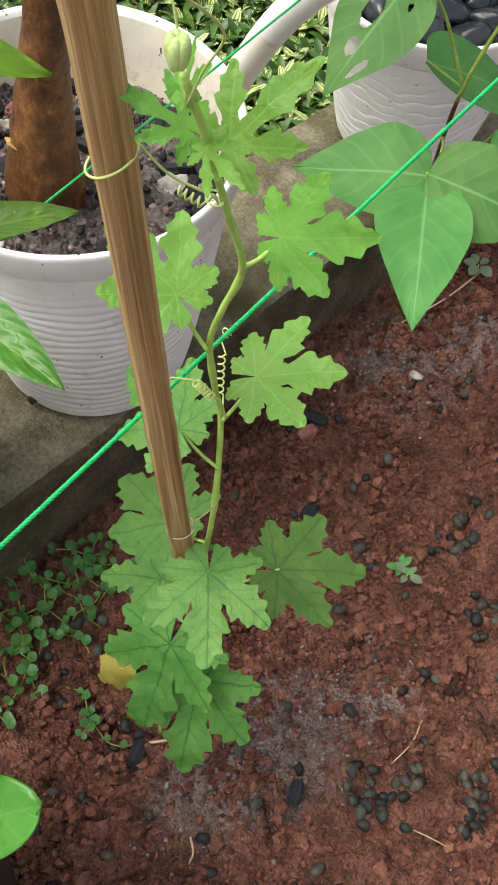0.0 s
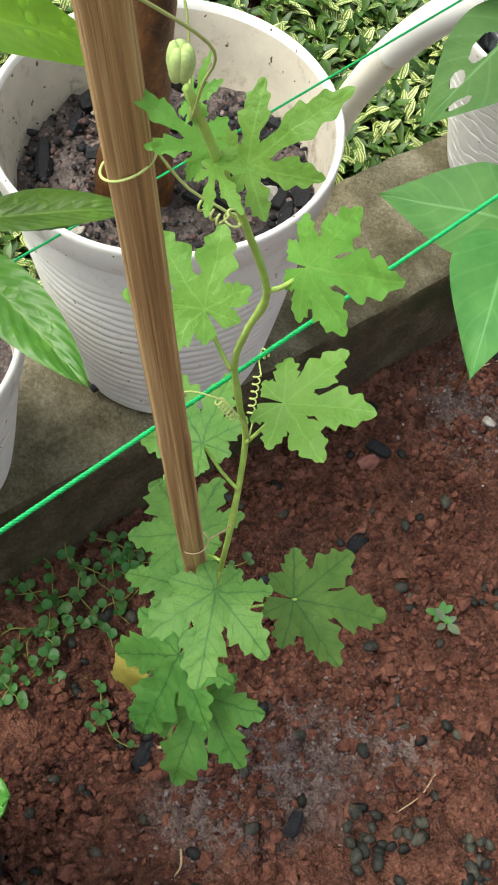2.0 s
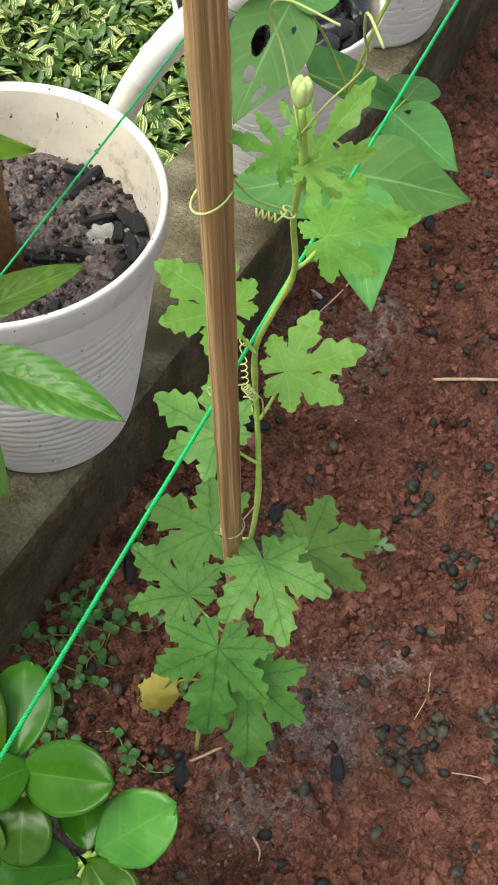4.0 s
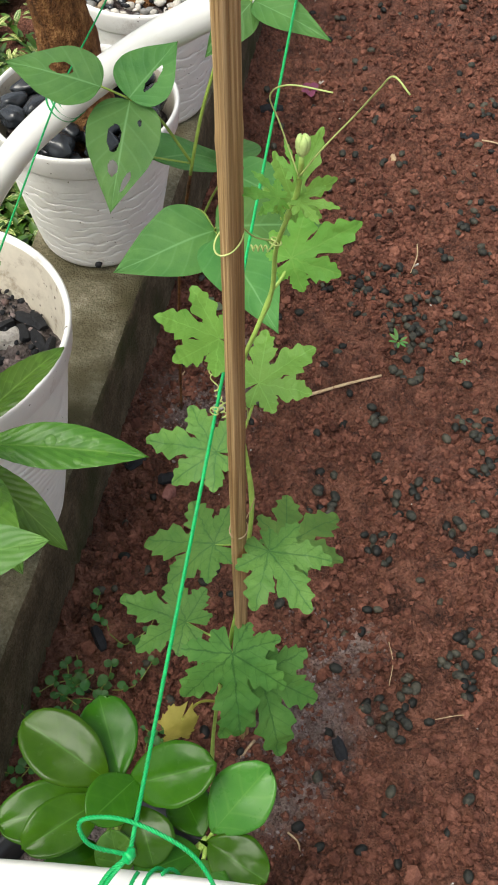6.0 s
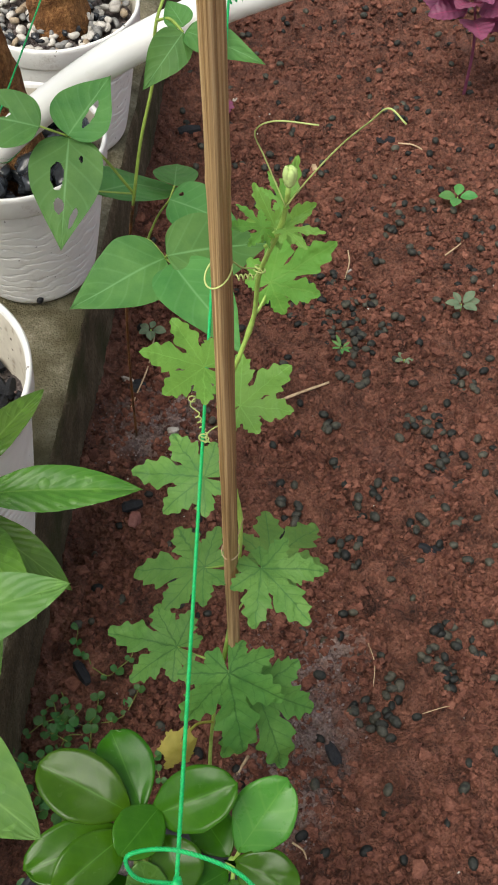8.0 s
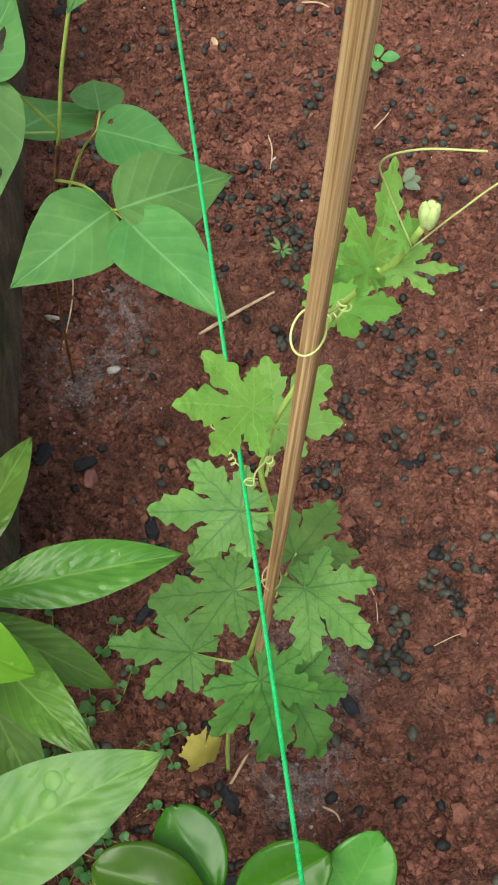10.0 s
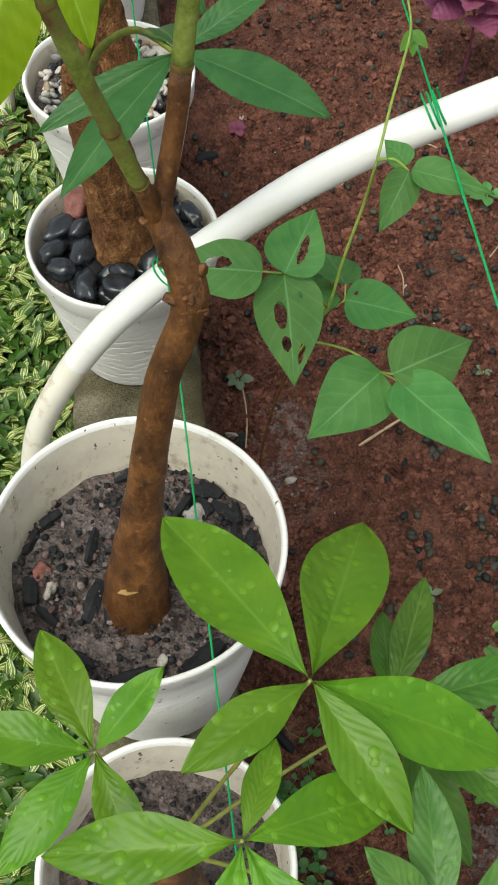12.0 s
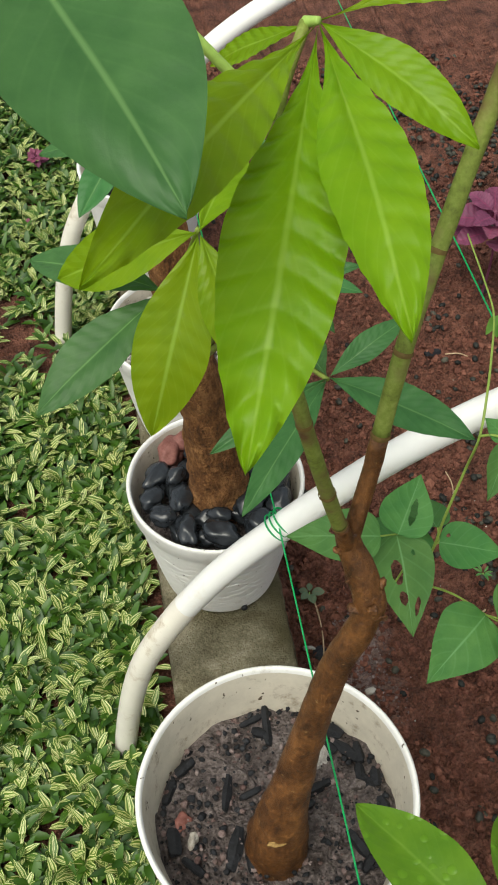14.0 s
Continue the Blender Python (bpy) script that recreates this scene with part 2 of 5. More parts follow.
def lone(name, bm, mat, label, category, group="", kind="", smooth=True):
    """A thing that is one mesh, with its origin at its middle."""
    me = to_mesh(name, bm, mat, smooth)
    mid = sum((v.co for v in me.vertices), Vector()) / max(1, len(me.vertices))
    me.transform(Matrix.Translation(-mid))
    ob = new(name, me)
    ob.location = mid
    return tagged(ob, label, category, group, kind)


def spline(points, n):
    """A smooth line of n points through the given ones."""
    p = [Vector(q) for q in points]
    p = [2 * p[0] - p[1]] + p + [2 * p[-1] - p[-2]]
    out = []
    for i in range(n):
        s = i / (n - 1) * (len(p) - 3)
        k = min(int(s), len(p) - 4)
        u = s - k
        a, b, c, d = p[k:k + 4]
        out.append(0.5 * (2 * b + (c - a) * u + (2 * a - 5 * b + 4 * c - d) * u * u + (3 * b - a - 3 * c + d) * u ** 3))
    return out


def tube(bm, line, radius, sides=8, cap=True, rough=0.0):
    """A swept tube; radius is one number, or one for each end, or a function of 0..1."""
    size = radius if callable(radius) else (lambda u: radius[0] + (radius[1] - radius[0]) * u) if isinstance(radius, tuple) else (lambda u: radius)
    n = len(line)
    side, rings = None, []
    for i, p in enumerate(line):
        way = (line[min(i + 1, n - 1)] - line[max(i - 1, 0)]).normalized()
        side = way.orthogonal() if side is None else side - way * side.dot(way)
        side.normalize()
        other = way.cross(side)
        r = size(i / (n - 1))
        ring = []
        for k in range(sides):
            a = 2 * math.pi * k / sides
            q = p + (side * math.cos(a) + other * math.sin(a)) * r
            if rough:
                q += (q - p) * rough * noise.noise(q * 60)
            ring.append(bm.verts.new(q))
        rings.append(ring)
    for a, b in zip(rings, rings[1:]):
        for k in range(sides):
            bm.faces.new((a[k], a[(k + 1) % sides], b[(k + 1) % sides], b[k]))
    if cap:
        bm.faces.new(rings[0][::-1])
        bm.faces.new(rings[-1])
    return rings


def lathe(bm, middle, profile, sides=72, shift=None):
    """A turned form from (radius, height) pairs; shift(angle, radius, height) gives a radius."""
    rings = []
    for r, z in profile:
        ring = []
        for k in range(sides):
            a = 2 * math.pi * k / sides
            q = shift(a, r, z) if shift else r
            ring.append(bm.verts.new((middle[0] + q * math.cos(a), middle[1] + q * math.sin(a), middle[2] + z)))
        rings.append(ring)
    for a, b in zip(rings, rings[1:]):
        for k in range(sides):
            bm.faces.new((a[k], a[(k + 1) % sides], b[(k + 1) % sides], b[k]))
    return rings


def lump(bm, at, size, seed=0.0, detail=1, rough=0.25, turn=None, power=1.0):
    """An uneven stone or clod; size is three half-lengths."""
    made = bmesh.ops.create_icosphere(bm, subdivisions=detail, radius=1.0)["verts"]
    m = turn or Matrix.Rotation(seed * 7.3, 3, "Z") @ Matrix.Rotation(seed * 3.1, 3, "X")
    for v in made:
        k = 1 + rough * noise.noise(v.co * 1.3 + Vector((seed * 11.7, seed * 3.3, seed * 5.1)))
        c = Vector((math.copysign(abs(a) ** power, a) for a in v.co)) if power != 1 else v.co
        v.co = Vector(at) + m @ Vector((c.x * size[0], c.y * size[1], c.z * size[2])) * k
    return made


_ico = {}


def ico_data(level):
    if level not in _ico:
        b = bmesh.new()
        bmesh.ops.create_icosphere(b, subdivisions=level, radius=1.0)
        b.verts.ensure_lookup_table()
        _ico[level] = (np.array([v.co for v in b.verts]), [tuple(v.index for v in q.verts) for q in b.faces])
        b.free()
    return _ico[level]


def scatter(name, spots, mat, label, category, level=1, rough=0.3, flat=0.7, squash=None, smooth=True):
    """Many small stones or clods in one mesh: spots are (x, y, z, size)."""
    base, faces = ico_data(level)
    rng = np.random.RandomState(len(spots))
    verts, polys = [], []
    for i, (x, y, z, s) in enumerate(spots):
        q = base * (1 + rough * (rng.rand(len(base), 1) - 0.5) * 2)
        a, b = rng.rand(2) * 6.28
        q = q * ([1, 0.7 + 0.3 * rng.rand(), flat] if squash is None else squash)
        c, d = math.cos(b * 0.1), math.sin(b * 0.1)
        q = q @ np.array([[1, 0, 0], [0, c, -d], [0, d, c]])
        c, d = math.cos(a), math.sin(a)
        q = q @ np.array([[c, -d, 0], [d, c, 0], [0, 0, 1]])
        verts.append(q * s + (x, y, z))
        k = i * len(base)
        polys += [tuple(v + k for v in p) for p in faces]
    me = bpy.data.meshes.new(name)
    me.from_pydata(np.concatenate(verts).tolist(), [], polys)
    for p in me.polygons:
        p.use_smooth = smooth
    me.materials.append(mat)
    return tagged(new(name, me), label, category, "", "stuff")


def leaf_frame(base, tip, up):
    way = Vector(tip) - Vector(base)
    length = way.length
    way.normalize()
    side = way.cross(Vector(up)).normalized()
    return way, side, side.cross(way), length


def blade(base, tip, up, width, shape=1.0, widest=0.5, droop=0.1, fold=0.15, ripple=0.0, ribs=8, nu=22, nv=8, holes=(), twist=0.0, seed=0.0, blunt=0.0, point=None):
    """A simple leaf from its base to its tip, as a bmesh with UVs. droop and fold are shares of its length."""
    way, side, up, length = leaf_frame(base, tip, up)
    bm = bmesh.new()
    uv = bm.loops.layers.uv.new("UVMap")
    k = math.log(0.5) / math.log(widest)
    rows = []
    for i in range(nu + 1):
        u = i / nu
        power = shape if point is None or u < widest else point
        half = 0.5 * width * (max(0.0, math.sin(math.pi * u ** k)) ** power) * (1 - blunt * u)
        row = []
        for j in range(nv + 1):
            v = j / nv * 2 - 1
            w = half * v * (1 + 0.05 * noise.noise((u * 5, v * 2 + seed, seed)))
            h = droop * length * (4 * u * (1 - u)) + fold * abs(w) * 1.2
            h += ripple * length * (2 * abs(math.sin((u - abs(v) * 0.07) * ribs * math.pi)) - 1) * abs(v) ** 0.3 * min(1, half / (0.2 * width + 1e-6))
            h += 0.03 * length * noise.noise((u * 2.2 + seed * 3, v * 1.2, seed))
            a = twist * (u - 0.5)
            p = Vector(base) + way * (u * length) + side * (w * math.cos(a)) + up * (h + w * math.sin(a))
            row.append(bm.verts.new(p))
        rows.append(row)
    for i in range(nu):
        for j in range(nv):
            u, v = (i + 0.5) / nu, (j + 0.5) / nv
            if any(((u - a) / c) ** 2 + ((v - b) / d) ** 2 < 1 + 0.35 * noise.noise((u * 17, v * 17, a)) for a, b, c, d in holes):
                continue
            face = bm.faces.new((rows[i][j], rows[i + 1][j], rows[i + 1][j + 1], rows[i][j + 1]))
            for loop, (x, y) in zip(face.loops, ((i, j), (i + 1, j), (i + 1, j + 1), (i, j + 1))):
                loop[uv].uv = (x / nu, y / nv)
    bmesh.ops.remove_doubles(bm, verts=bm.verts, dist=1e-6)
    return bm


# ---- ground ----
def soil_height(x, y):
    p = Vector((x, y, 0))
    h = 0.010 * noise.noise(p * 5) + 0.008 * noise.noise(p * 17 + Vector((3, 1, 0)))
    near = max(0.0, 1 - abs(x - 0.5) / 1.1) * (1 if -0.8 < y < 2.2 else 0)
    if near > 0:
        h += 0.014 * (0.3 - abs(noise.noise(p * 40))) + 0.0095 * noise.noise(p * 95) + 0.006 * noise.noise(p * 200)
    if x > -0.08:
        return h - 0.006 + 0.026 * math.exp(-max(x, 0) / 0.06)
    return h - 0.05


def spread(lo, hi, step, far):
    """Places along one axis: even within lo..hi, and wider and wider outside."""
    inner = np.arange(lo, hi + step / 2, step).tolist()
    outer, d, s = [], 0.0, step
    while d < far:
        s *= 1.5
        d += s
        outer.append(d)
    return [lo - d for d in outer[::-1]] + inner + [hi + d for d in outer]


def build_ground():
    xs, ys = spread(-0.08, 0.80, 0.0038, 60), spread(-0.42, 1.2, 0.0038, 60)
    verts = [(x, y, soil_height(x, y)) for y in ys for x in xs]
    nx = len(xs)
    faces = [(j * nx + i, j * nx + i + 1, (j + 1) * nx + i + 1, (j + 1) * nx + i) for j in range(len(ys) - 1) for i in range(nx - 1)]
    me = bpy.data.meshes.new("ground")
    me.from_pydata(verts, [], faces)
    me.materials.append(SOIL)
    for p in me.polygons:
        p.use_smooth = True
    tagged(new("ground", me), "damp red laterite garden soil, crumbly and pebbly", "soil", "", "structure")


build_ground()


def build_kerb():
    bm = bmesh.new()
    section = [(-0.162, -0.15), (-0.162, 0.140), (-0.158, 0.147), (-0.15, 0.15), (-0.12, 0.151), (-0.08, 0.150), (-0.04, 0.151), (-0.012, 0.150), (-0.003, 0.147), (0.0, 0.139), (0.0, 0.1), (0.001, 0.05), (0.002, 0.0), (0.003, -0.15)]
    ys = np.arange(-1.6, 4.0, 0.012)
    rows = []
    for y in ys:
        row = []
        for x, z in section:
            p = Vector((x, y, z))
            d = 0.0035 * noise.noise(p * 14) + 0.0018 * noise.noise(p * 60)
            row.append(bm.verts.new((x + d * (1 if x > -0.08 else -1), y, z + d * 0.8)))
        rows.append(row)
    for a, b in zip(rows, rows[1:]):
        for k in range(len(section) - 1):
            # upright faces take the concrete with shade in its colour
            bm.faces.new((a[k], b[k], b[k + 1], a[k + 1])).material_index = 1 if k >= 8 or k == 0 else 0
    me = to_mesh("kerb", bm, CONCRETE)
    me.materials.append(SHADED_CONCRETE)
    tagged(new("kerb", me), "weathered mossy concrete kerb between two beds", "kerb", "", "structure")


build_kerb()
KERB_TOP = 0.152


# ---- pots ----
def flower_pot(at, rim, base, height, label, ridges, waves=0.0, sharp=9.0, deep=0.0019, wall=0.006, lip=0.03):
    """A white plastic pot: ridged body, thick rolled rim."""
    ob = thing("flower_pot", at, label, "flower pot", "white pots on the kerb")

    def relief(a, r, z):
        if z < 0.012 or z > height - lip * 1.3:
            return r
        wob = waves * (0.5 * math.sin(5 * a + z * 60) + 0.4 * math.sin(11 * a - z * 90) + 0.3 * math.sin(19 * a + z * 140))
        s = math.sin((z + wob) * ridges * math.pi)
        row = round((z + wob) * ridges)
        gap = max(0.0, min(1.0, 0.95 + 1.5 * noise.noise((3.2 * math.cos(a), 3.2 * math.sin(a), row * 1.7)))) if sharp > 3 else 1.0
        return r - deep * gap * (1 - abs(s)) ** sharp * max(0.0, min(1, (height * 0.82 - z) / 0.04))

    bm = bmesh.new()
    n = 230
    prof = [(0.0, 0.0), (base * 0.8, 0.0), (base - 0.003, 0.001), (base, 0.006)]
    prof += [(base + (rim - 0.006 - base) * (k / n) ** 0.85, 0.006 + (height - lip - 0.006) * k / n) for k in range(1, n + 1)]
    top = prof[-1][0]
    prof += [(top - 0.0012, height - lip), (base + 0.5 * (top - base), height * 0.45), (base * 0.7, 0.02), (0.0, 0.018)]
    lathe(bm, at, prof, 150, relief)
    part("body", bm, WHITE_POT, ob)
    bm = bmesh.new()
    prof = [(top - wall * 0.5, height - lip - 0.001), (rim - 0.004, height - lip), (rim - 0.002, height - lip + 0.003), (rim - 0.0005, height - 0.006), (rim, height - 0.002), (rim - 0.0015, height), (rim - 0.0035, height), (rim - 0.005, height - 0.002), (rim - 0.006, height - 0.006)]
    lathe(bm, at, prof, 96, lambda a, r, z: r * (1 + 0.006 * noise.noise((2 * math.cos(a), 2 * math.sin(a), at[1] * 9))))
    part("rim", bm, WHITE_POT, ob)
    bm = bmesh.new()
    prof = [(rim - 0.006, height - 0.006), (rim - 0.0075, height - 0.014), (rim - 0.0085, height - 0.022), (rim - 0.010, height - 0.034), (rim - 0.013, height - 0.055), (rim - 0.019, height - 0.09)]
    lathe(bm, at, prof, 96, lambda a, r, z: r * (1 + 0.006 * noise.noise((2 * math.cos(a), 2 * math.sin(a), at[1] * 9))))
    part("inner_wall", bm, POT_INSIDE, ob, "inside wall stained brown by soil")
    bm = bmesh.new()
    tube(bm, [Vector(at) + Vector((0.02, -base - 0.0035, 0.012)), Vector(at) + Vector((0.02, -base + 0.004, 0.012))], 0.004, 10)
    part("drain_hole", bm, CHARCOAL, ob, "dark round drain hole")
    return ob


def pot_fill(at, radius, mat, label, name="potting_soil", bumpy=0.006):
    bm = bmesh.new()
    rings, sides = 26, 72
    mid = bm.verts.new((at[0], at[1], at[2] + bumpy * 0.5))
    last = None
    for i in range(1, rings + 1):
        r = radius * i / rings
        ring = []
        for k in range(sides):
            a = 2 * math.pi * k / sides
            p = Vector((at[0] + r * math.cos(a), at[1] + r * math.sin(a), 0))
            h = bumpy * (1.2 * noise.noise(p * 26) + 0.8 * noise.noise(p * 75) + 0.5 * noise.noise(p * 150))
            ring.append(bm.verts.new((p.x, p.y, at[2] + h)))
        for k in range(sides):
            if last is None:
                bm.faces.new((mid, ring[k], ring[(k + 1) % sides]))
            else:
                bm.faces.new((last[k], ring[k], ring[(k + 1) % sides], last[(k + 1) % sides]))
        last = ring
    return lone(name, bm, mat, label, "soil", "", "stuff")


POT_A = (-0.082, 0.040, KERB_TOP)
POT_B = (-0.0775, 0.4756, KERB_TOP)
POT_C = (-0.08, 0.757, KERB_TOP)
POT_D = (-0.10, 1.15, KERB_TOP)
POT_N = (-0.08, -0.207, KERB_TOP)
flower_pot(POT_A, 0.130, 0.088, 0.277, "large white plastic pot with fine wavy ridges, stained rim", 92, 0.0022, 1.2, 0.0011)
flower_pot(POT_B, 0.110, 0.074, 0.196, "white plastic pot with wavy grain relief, full of black stones", 76, 0.006, 9.0, 0.0026)
flower_pot(POT_C, 0.110, 0.074, 0.196, "white plastic pot with wavy grain relief, full of pale gravel", 76, 0.006, 9.0, 0.0026)
flower_pot(POT_D, 0.105, 0.074, 0.196, "white plastic pot with scuffed rim, holding charcoal", 62, 0.006)
flower_pot(POT_N, 0.105, 0.074, 0.188, "white plastic pot with chipped rim behind small money trees", 62, 0.005)
pot_fill((POT_A[0], POT_A[1], 0.362), 0.1165, POT_SOIL, "dry grey-brown potting soil with bits of charcoal", bumpy=0.010)
pot_fill((POT_N[0], POT_N[1], 0.285), 0.092, POT_SOIL, "dry grey-brown potting soil with bits of charcoal")
pot_fill((POT_B[0], POT_B[1], 0.30), 0.096, POT_SOIL, "dark potting soil beneath black stones")
pot_fill((POT_C[0], POT_C[1], 0.315), 0.099, POT_SOIL, "potting soil beneath pale gravel")
pot_fill((POT_D[0], POT_D[1], 0.30), 0.088, CHARCOAL, "crushed charcoal filling a pot")


# ---- pipe hoops ----
def pipe_hoop(y, dz, label, dx=0.0):
    pts = [(-0.245, 0.03, -0.15), (-0.24, 0.03, -0.03), (-0.205, 0.022, 0.17), (-0.155, 0.015, 0.295), (-0.09, 0.008, 0.400), (-0.02, 0.003, 0.477), (0.03, 0.0, 0.524), (0.09, 0.0, 0.570), (0.15, 0.0, 0.606), (0.21, 0.0, 0.635), (0.28, 0.0, 0.662), (0.38, 0.0, 0.688), (0.50, 0.0, 0.692), (0.62, 0.0, 0.668), (0.76, 0.0, 0.600), (0.90, 0.0, 0.46), (0.98, 0.0, 0.30), (1.02, 0.0, 0.12), (1.03, 0.0, -0.1)]
    line = spline([(x + dx, y + b, z + (dz if z > 0.1 else 0)) for x, b, z in pts], 120)
    ob = thing("pipe_hoop", line[0], label, "pipe hoop", "white pipe hoops over the bed")
    for a, b, name, mat, words in ((0, 22, "buried_end", OLD_PVC, "yellowed soil-stained pipe end"), (22, 110, "pipe", PVC, ""), (110, 119, "buried_end", OLD_PVC, "yellowed soil-stained pipe end")):
        bm = bmesh.new()
        tube(bm, line[a:b + 1], 0.0155, 24, False)
        part(name, bm, mat, ob, words)
    return ob


HOOP_NEAR, HOOP_MID, HOOP_FAR = -0.39, 0.30, 1.13
KNOT, NEAR_TIE = Vector((0.232, -0.378, 0.5675)), Vector((0.240, -0.39, 0.546))
pipe_hoop(HOOP_NEAR, -0.118, "white PVC pipe bent into a hoop, green twine knotted on")
pipe_hoop(HOOP_MID, 0.0, "white PVC pipe bent into a hoop over the pots")
pipe_hoop(HOOP_FAR, 0.0, "white PVC pipe bent into a hoop, farther along the bed", -0.04)


# ---- twine ----
def twine(bm, points, samples, radius=0.00105, pitch=0.0062):
    """Two strands laid round one another."""
    line = spline(points, samples)
    run, total = [0.0], 0.0
    for a, b in zip(line, line[1:]):
        total += (b - a).length
        run.append(total)
    for phase in (0.0, 2.0944, 4.1888):
        out, side = [], None
        for i, p in enumerate(line):
            way = (line[min(i + 1, samples - 1)] - line[max(i - 1, 0)]).normalized()
            side = way.orthogonal() if side is None else side - way * side.dot(way)
            side.normalize()
            a = run[i] / pitch * 2 * math.pi + phase
            out.append(p + (side * math.cos(a) + way.cross(side) * math.sin(a)) * radius * 0.55)
        tube(bm, out, radius * 0.62, 5)


def coil(middle, way, radius, turns, rise, n=60):
    """Points of a coil round an axis."""
    way = Vector(way).normalized()
    a = way.orthogonal().normalized()
    b = way.cross(a)
    return [Vector(middle) + (a * math.cos(t) + b * math.sin(t)) * radius + way * (rise * (k / n - 0.5)) for k in range(n + 1) for t in [2 * math.pi * turns * k / n]]


def build_twine():
    knot_near, tie_mid, tie_far = KNOT, Vector((0.197, 0.303, 0.656)), Vector((0.47, 3.9, -0.01))
    ob = thing("garden_twine", knot_near, "taut green twine tied from hoop to hoop", "twine", "green twine lines")
    bm = bmesh.new()
    twine(bm, [knot_near, knot_near.lerp(tie_mid, 0.36), tie_mid], 900)
    part("cord", bm, TWINE, ob)
    bm = bmesh.new()
    twine(bm, [tie_mid, tie_mid.lerp(tie_far, 0.5), tie_far], 1500)
    part("cord", bm, TWINE, ob)
    for c, n, r in ((tie_mid, 3, 0.0172), (NEAR_TIE, 2, 0.0182)):
        bm = bmesh.new()
        twine(bm, coil((c.x + 0.006, c.y, c.z - 0.0165), (0.9, 0, 0.42), r, n, 0.014, 90), 160)
        part("wrap", bm, TWINE, ob)
    bm = bmesh.new()
    twine(bm, [knot_near, knot_near + Vector((-0.018, -0.002, 0.012)), knot_near + Vector((-0.022, 0.004, 0.026)), knot_near + Vector((0.0, 0.006, 0.034)), knot_near + Vector((0.030, 0.0, 0.028)), knot_near + Vector((0.045, -0.010, 0.010)), knot_near + Vector((0.046, -0.016, -0.012))], 160)
    part("loose_loop", bm, TWINE, ob)
    for k in (0.0, 0.0022):
        bm = bmesh.new()
        twine(bm, [knot_near, knot_near + Vector((-0.006 - k, -0.008, -0.006)), knot_near + Vector((-0.011 - k, -0.016, -0.013)), knot_near + Vector((-0.016 - k, -0.027, -0.022)), knot_near + Vector((-0.018 - k, -0.032, -0.034))], 70)
        part("tail", bm, TWINE, ob)
    bm = bmesh.new()
    lump(bm, knot_near, (0.0028, 0.003, 0.0036), 1.7, 3, 0.5)
    part("knot", bm, TWINE, ob)
    a, b, c = Vector((-0.022, HOOP_NEAR + 0.01, 0.386)), Vector((-0.033, 0.306, 0.482)), Vector((-0.05, 1.14, 0.455))
    ob = thing("garden_twine", a, "taut green twine tied low along the row of pots", "twine", "green twine lines")
    for p, q in ((a, b), (b, c)):
        bm = bmesh.new()
        twine(bm, [p, p.lerp(q, 0.5) + Vector((0, 0, -0.003)), q], 600, 0.0009)
        part("cord", bm, TWINE, ob)
    bm = bmesh.new()
    twine(bm, coil((b.x + 0.005, b.y, b.z - 0.012), (0.68, 0, 0.72), 0.0172, 3, 0.02, 90), 160, 0.001)
    part("wrap", bm, TWINE, ob)


build_twine()


